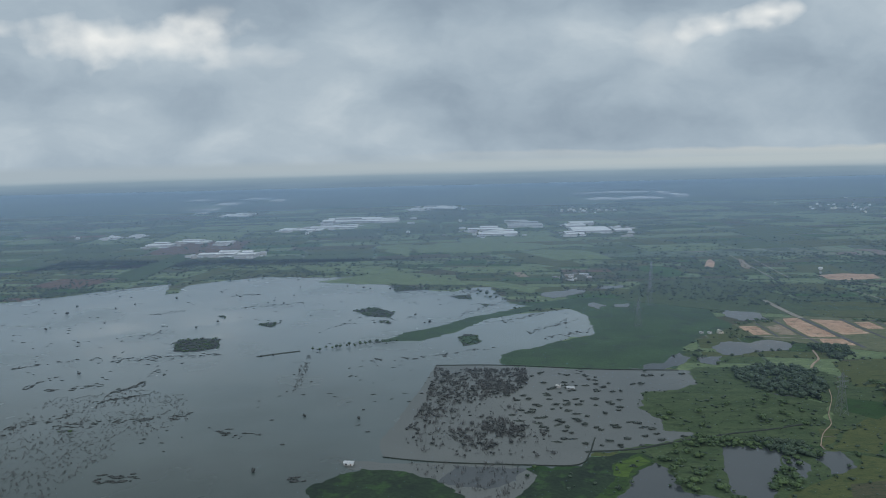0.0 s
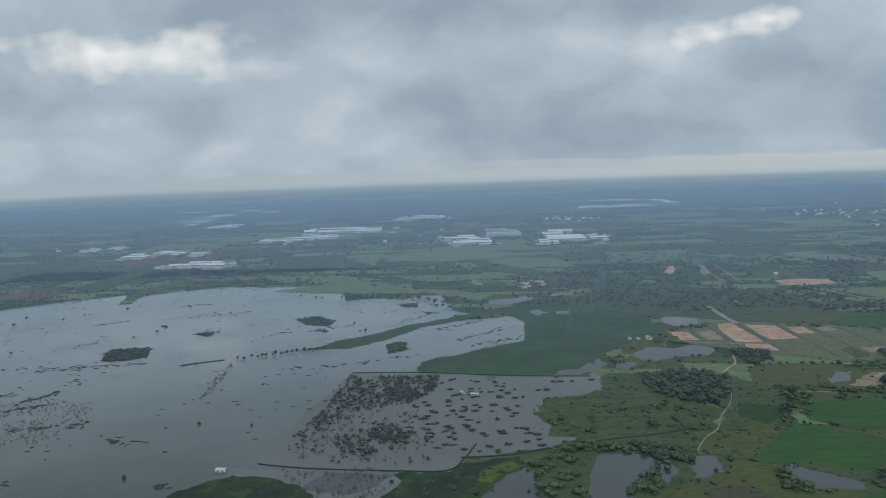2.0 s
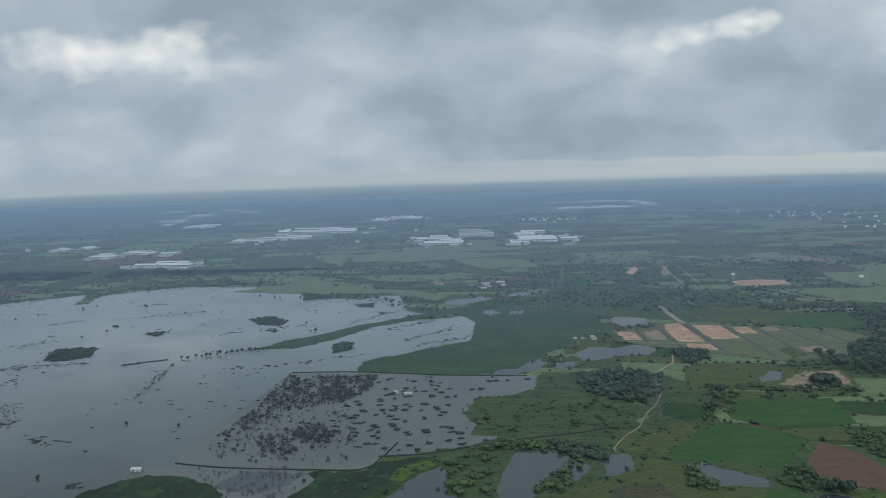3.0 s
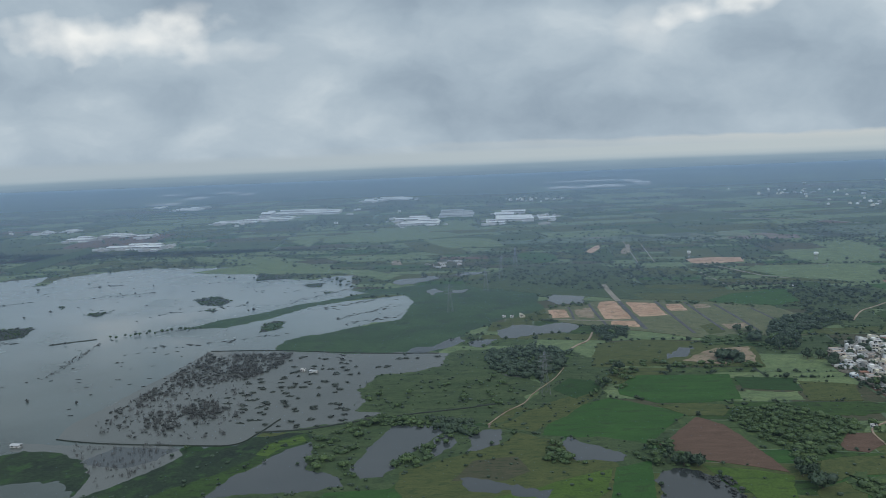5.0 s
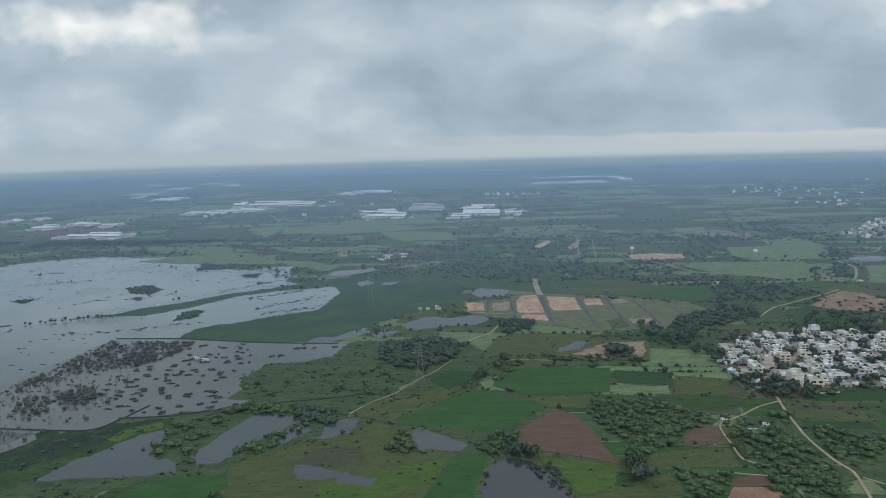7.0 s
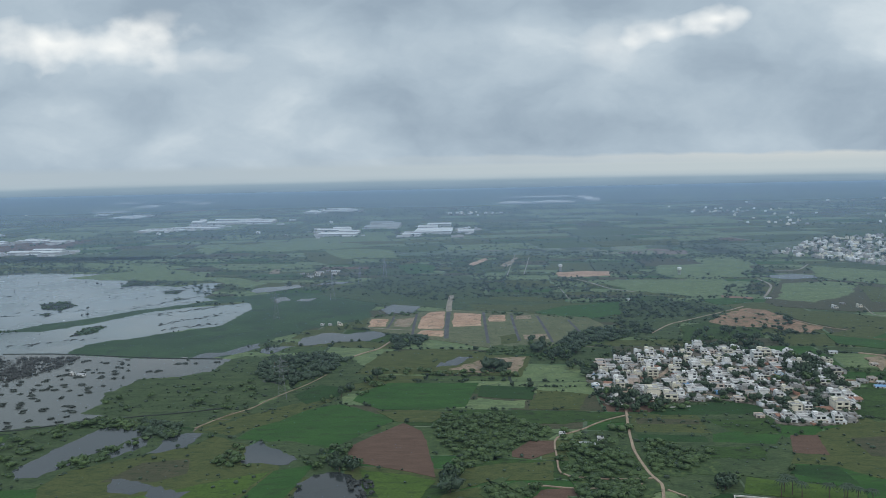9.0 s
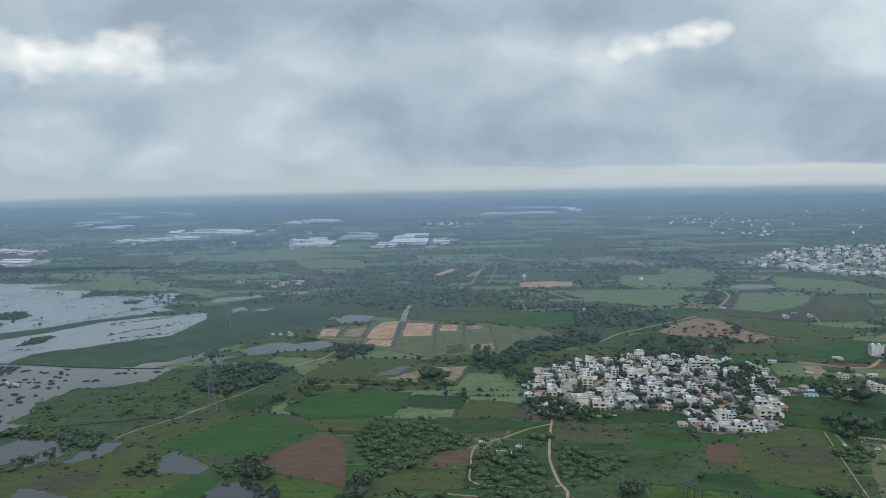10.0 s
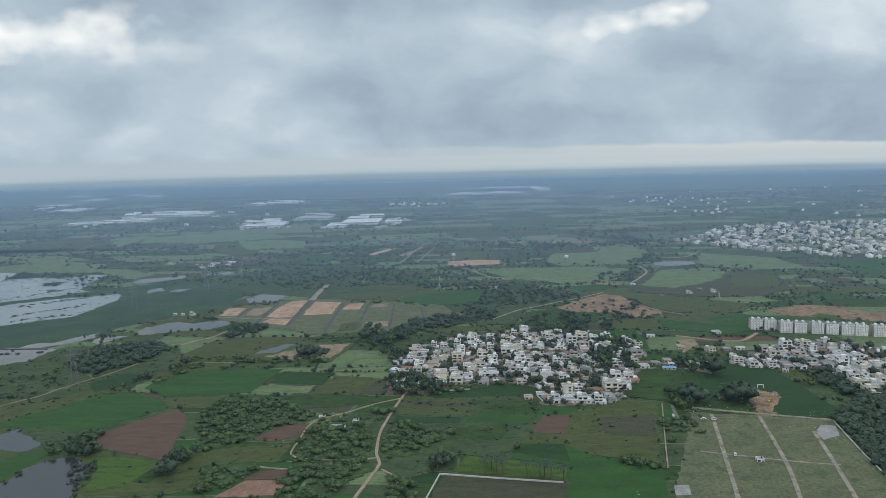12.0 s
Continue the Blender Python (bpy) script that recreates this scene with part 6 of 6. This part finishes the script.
def gateway(x, y, turn):
    root = tagged(new("gateway"), "white concrete gateway frame over a field path", "gateway")
    for s in (-2.6, 2.6):
        part("post", _one(s - 0.25, s + 0.25, -0.25, 0.25, -0.2, 3.4), WHITE, root)
    part("beam", _one(-3.1, 3.1, -0.35, 0.35, 3.4, 3.9), WHITE, root)
    root.matrix_basis = pose(x, y, 0, 0, 0, turn) @ Matrix.Diagonal((0.6, 0.6, 0.6, 1))


excavator(*MACHINE, 40)
gateway(*GATE, -8)
CAR = car_kind()
for x, y, turn in CARS:
    copy_thing(CAR, pose(x, y, 0.5, 0, 0, turn)).scale = (0.7, 0.7, 0.7)
OUT.append(CAR)
rng = np.random.default_rng(41)
vs, fs = [], []
for cx, cy, n, r in HEAPS:
    for k in range(n):
        x, y, s = cx + rng.normal() * r, cy + rng.normal() * r, rng.uniform(0.15, 0.55)
        p = np.array([(-1, -1, -0.2), (1, -1, -0.2), (0, 1, -0.2), (rng.uniform(-0.4, 0.4), 0, rng.uniform(0.4, 1.1))]) * s + np.array([x, y, 0])
        n0 = len(vs)
        vs += [tuple(q) for q in p]
        fs += [(n0, n0 + 1, n0 + 3), (n0 + 1, n0 + 2, n0 + 3), (n0 + 2, n0, n0 + 3)]
tagged(new("rubble", raw_mesh("rubble", np.array(vs), np.array(fs), CONCRETE_WALL)), "pale rubble and building stones in heaps", "rubble", kind="stuff")
# ---- models are moved out of the land they were built on ----
for kind in OUT:
    bpy.data.batch_remove([kind, *kind.children_recursive])

# ---- planting ----
def grow(name, xy, lo, hi, tall, shapes, leaf, label, category):
    if len(xy):
        mass(name, xy, lo + (hi - lo) * RNG.random(len(xy)) ** 1.8, tall, shapes, leaf, label, category, RNG)


def not_on_houses(xy):
    s = np.array(SPOTS)
    keep = np.ones(len(xy), bool)
    for x, y in s:
        keep &= np.hypot(xy[:, 0] - x, xy[:, 1] - y) > 3.6
    return keep


grow("thicket", WOODS["dense"], 1.4, 3.8, 0.8, NEAR, TREE_DARK, "dense dark green thicket of trees", "thicket")
grow("bushes", WOODS["bush"], 0.9, 3.8, 0.6, MID, TREE_GREEN, "green bushes and low trees between fields", "bushes")
grow("shore_bushes", WOODS["shore"], 1.3, 3.4, 0.8, MID, TREE_DARK, "dark bushes and trees along the lake shore", "bushes")
grow("drowned_bushes", WOODS["drowned"], 1.0, 2.3, 0.5, MID, TREE_GREY, "grey half-drowned bushes standing in water", "bushes")
def clustered(xy, size, level, seed):
    """Keeps what falls into clumps of that size."""
    den = np.array([noise.noise((x / size, y / size, seed)) for x, y in xy])
    return xy[den > level + RNG.uniform(-0.15, 0.15, len(xy))]


grow("drowned_brush", clustered(WOODS["brush"], 7.0, -0.12, 3.0), 0.9, 2.0, 1.0, TWIGS, TWIG, "grey-brown leafless brush standing in flood water", "brush")
grow("sunken_brush", clustered(WOODS["sparse"], 22.0, -0.25, 8.0), 0.7, 1.7, 0.7, TWIGS, TWIG, "thin brown brush showing above the lake", "brush")
vs, fs, at = [], [], 0
for x, y in WOODS["hummock"]:
    v, f = MID[int(RNG.integers(len(MID)))]
    turn = RNG.normal() * 0.25
    w = v * np.array([RNG.uniform(1.3, 4.2), RNG.uniform(1.1, 2.6), RNG.uniform(0.7, 1.2)])
    vs.append(np.column_stack((w[:, 0] * math.cos(turn) - w[:, 1] * math.sin(turn) + x, w[:, 0] * math.sin(turn) + w[:, 1] * math.cos(turn) + y, w[:, 2] + 0.2)))
    fs.append(f + at)
    at += len(w)
tagged(new("hummocks", raw_mesh("hummocks", np.concatenate(vs), np.concatenate(fs), TREE_MARSH)), "low dark weedy hummocks scattered over the marsh", "hummocks", kind="stuff")

xy = np.concatenate([spread(q, int(max(4, np.ptp(q[:, 0]) * np.ptp(q[:, 1]) / 14)), RNG) for k, q in PLAN if k == "islet"])
grow("islet_bushes", xy, 0.8, 2.0, 0.6, MID, TREE_GREEN, "low green and grey scrub on the islets", "bushes")

# weeds and small trees standing in the lake
grow("lake_bushes", np.array(LAKE_TREES, float), 1.4, 2.4, 1.0, MID, TREE_GREY, "small half-drowned trees in the lake", "bushes")
vs, fs, at = [], [], 0
for (x0, y0), (x1, y1), n in STREAKS:
    a = math.atan2(y1 - y0, x1 - x0)
    for k in range(int(n * 1.7)):
        v, f = MID[int(RNG.integers(len(MID)))]
        t, turn = RNG.random(), a + RNG.normal() * 0.15
        s = np.array([RNG.uniform(0.8, 4.0), RNG.uniform(0.4, 1.5), RNG.uniform(0.25, 0.6)])
        w = v * s
        x, y = x0 + (x1 - x0) * t + RNG.normal() * 2.0, y0 + (y1 - y0) * t + RNG.normal() * 3.0
        vs.append(np.column_stack((w[:, 0] * math.cos(turn) - w[:, 1] * math.sin(turn) + x, w[:, 0] * math.sin(turn) + w[:, 1] * math.cos(turn) + y, w[:, 2] + 0.15)))
        fs.append(f + at)
        at += len(w)
lake = next(q for k, q in PLAN if k == "lake")
for x, y in spread(lake, 900, RNG):
    if y < 380 or noise.noise((x * 0.008, y * 0.008, 2.0)) < -0.05:
        continue
    v, f = MID[int(RNG.integers(len(MID)))]
    w = v * np.array([RNG.uniform(0.5, 3.2), RNG.uniform(0.4, 1.0), RNG.uniform(0.2, 0.7)])
    turn = RNG.normal() * 0.2 + 0.1
    vs.append(np.column_stack((w[:, 0] * math.cos(turn) - w[:, 1] * math.sin(turn) + x, w[:, 0] * math.sin(turn) + w[:, 1] * math.cos(turn) + y, w[:, 2] + 0.15)))
    fs.append(f + at)
    at += len(w)
tagged(new("floating_weeds", raw_mesh("floating_weeds", np.concatenate(vs), np.concatenate(fs), TREE_GREY)), "dark drifts of weed floating on the lake", "weeds", kind="stuff")

# tussocks and low shrubs on the rough grass
rough = []
for kind, poly in PLAN:
    if kind in ("scrub", "olive", "verge", "stubble", "lime") and poly[:, 1].max() < 720:
        area = 0.5 * abs(np.dot(poly[:, 0], np.roll(poly[:, 1], 1)) - np.dot(poly[:, 1], np.roll(poly[:, 0], 1)))
        rough.append(spread(poly, int(area / (26 if kind == "scrub" else 110)), RNG))
rough = np.concatenate(rough)
wet = np.ones(len(rough), bool)
for kind, poly in PLAN:
    if kind in ("pond", "pool", "dark_pond", "rice", "deep_rice", "soil", "red_soil", "yard"):
        wet &= ~inside(poly, rough)
rough = clustered(rough[wet & off_lines(rough, ("tar", "lane", "dirt", "wall"), 2.0)], 11.0, -0.02, 4.0)
grow("tussocks", rough, 0.35, 1.5, 0.6, TUFTS, TREE_DARK, "dark tussocks and low shrubs on rough grass", "shrubs")

# open country, by distance
xy = RNG.uniform((-680, 240), (1130, 1130), (34000, 2))
den = np.array([noise.noise((x * 0.0045, y * 0.011, 5.0)) + 0.45 * noise.noise((x * 0.03, y * 0.05, 9.0)) for x, y in xy])
xy = xy[(den > 0.16 + RNG.uniform(-0.12, 0.14, len(den)))]
xy = xy[open_land(xy, ("scrub", "olive", "pasture", "stubble", "verge"))]
near = xy[xy[:, 1] < 680][:1500]
far = xy[xy[:, 1] >= 680][:1900]
grow("field_bushes", near, 0.7, 2.4, 0.95, MID, TREE_GREEN, "scattered green bushes along field edges", "bushes")
grow("far_bushes", far, 1.0, 3.0, 0.95, FAR, TREE_DARK, "scattered trees and bushes on the plain", "bushes")
xy = RNG.uniform((-3200, 1130), (3700, 4150), (80000, 2))
den = np.array([noise.noise((x * 0.0016, y * 0.0036, 5.0)) + 0.4 * noise.noise((x * 0.010, y * 0.015, 9.0)) for x, y in xy])
xy = xy[den > 0.14 + RNG.uniform(-0.12, 0.12, len(den))][:13000]
xy = xy[open_land(xy, ("pasture",))]
grow("far_woods", xy, 2.0, 4.8, 0.8, FAR, TREE_DARK, "dark woods and tree rows far on the plain", "woods")
keep = open_land(HEDGES, ("scrub", "olive", "pasture", "stubble", "verge"))
grow("hedgerow", HEDGES[keep], 0.7, 2.3, 0.85, MID, TREE_DARK, "dark bushy hedgerows between the fields", "hedge")
south = RNG.permutation(SOUTH_HEDGES[SOUTH_HEDGES[:, 1] > 120])
south = south[open_land(south, ("scrub", "olive", "stubble", "verge"))][:2600]
grow("south_hedgerow", south, 0.7, 2.2, 0.9, MID, TREE_DARK, "dark bushy hedgerows between the fields", "hedge")
keep = open_land(FAR_HEDGES, ("pasture",))
grow("far_hedgerow", FAR_HEDGES[keep], 1.5, 3.6, 0.7, FAR, TREE_DARK, "dark tree rows between far fields", "hedge")
# trees on field edges
edge = []
for kind, poly in PLAN:
    if kind in ("rice", "deep_rice", "olive", "soil", "stubble", "lime", "verge", "scrub", "pond", "dark_pond", "plot_grass"):
        for a, b in zip(poly, np.roll(poly, -1, 0)):
            n = int(np.hypot(*(b - a)) / 7)
            for k in range(n):
                if RNG.random() < 0.4:
                    edge.append(a + (b - a) * RNG.random() + RNG.normal(size=2) * 2.0)
edge = np.array(edge)
edge = edge[open_land(edge) | (RNG.random(len(edge)) < 0.2)]
edge = edge[off_lines(edge, ("tar", "lane", "dirt", "wall"), 3.5)]
grow("hedge", edge, 0.6, 1.6, 0.85, MID, TREE_DARK, "bushy hedges on the field bunds", "hedge")
# trees in the villages
xy = np.concatenate((spread(VILLAGE, 700, RNG), spread(VILLAGE_EAST, 300, RNG)))
grow("village_bushes", xy[not_on_houses(xy)], 1.5, 4.0, 0.95, MID, TREE_DARK, "dark trees between the village houses", "trees")

xy = spread(TOWN, 420, RNG)
grow("town_trees", xy, 2.2, 4.6, 1.0, FAR, TREE_DARK, "dark trees between the town houses", "trees")

# single trees one can count
spots = []
for k in range(17):
    spots.append((-113 + 67 * k / 16 + RNG.normal() * 1.5, 592 + 25 * k / 16 + RNG.normal() * 2))
spots += [tuple(p) for p in WOODS["tree"]]
near = RNG.uniform((190, 250), (750, 540), (900, 2))
near = near[open_land(near)][:90]
spots += [tuple(p) for p in near]
for n, (x, y) in enumerate(spots[:290]):
    k = int(RNG.integers(3))
    s = RNG.uniform(0.3, 0.55) if n < 17 else RNG.uniform(0.5, 0.9)
    ob = copy_thing(TREES[k], pose(x, y, 0, 0, 0, RNG.uniform(0, 360)))
    ob.scale = (s, s, s * RNG.uniform(0.9, 1.15))
for x, y, s in ((613, 352, 1.35), (619, 399, 1.25), (336, 284, 0.9), (365, 470, 1.0), (404, 513, 0.95), (370, 470, 0.9), (609, 352, 1.1), (617, 351, 1.15), (592, 352, 1.0), (587, 358, 1.0)):
    copy_thing(TREES[3], pose(x, y, 0, 0, 0, x)).scale = (s, s, s)
for k in range(9):
    copy_thing(PALM, pose(*PALMS[k], 0, 0, 0, k * 77))
for kind in (PALM, *TREES):
    bpy.data.batch_remove([kind, *kind.children_recursive])
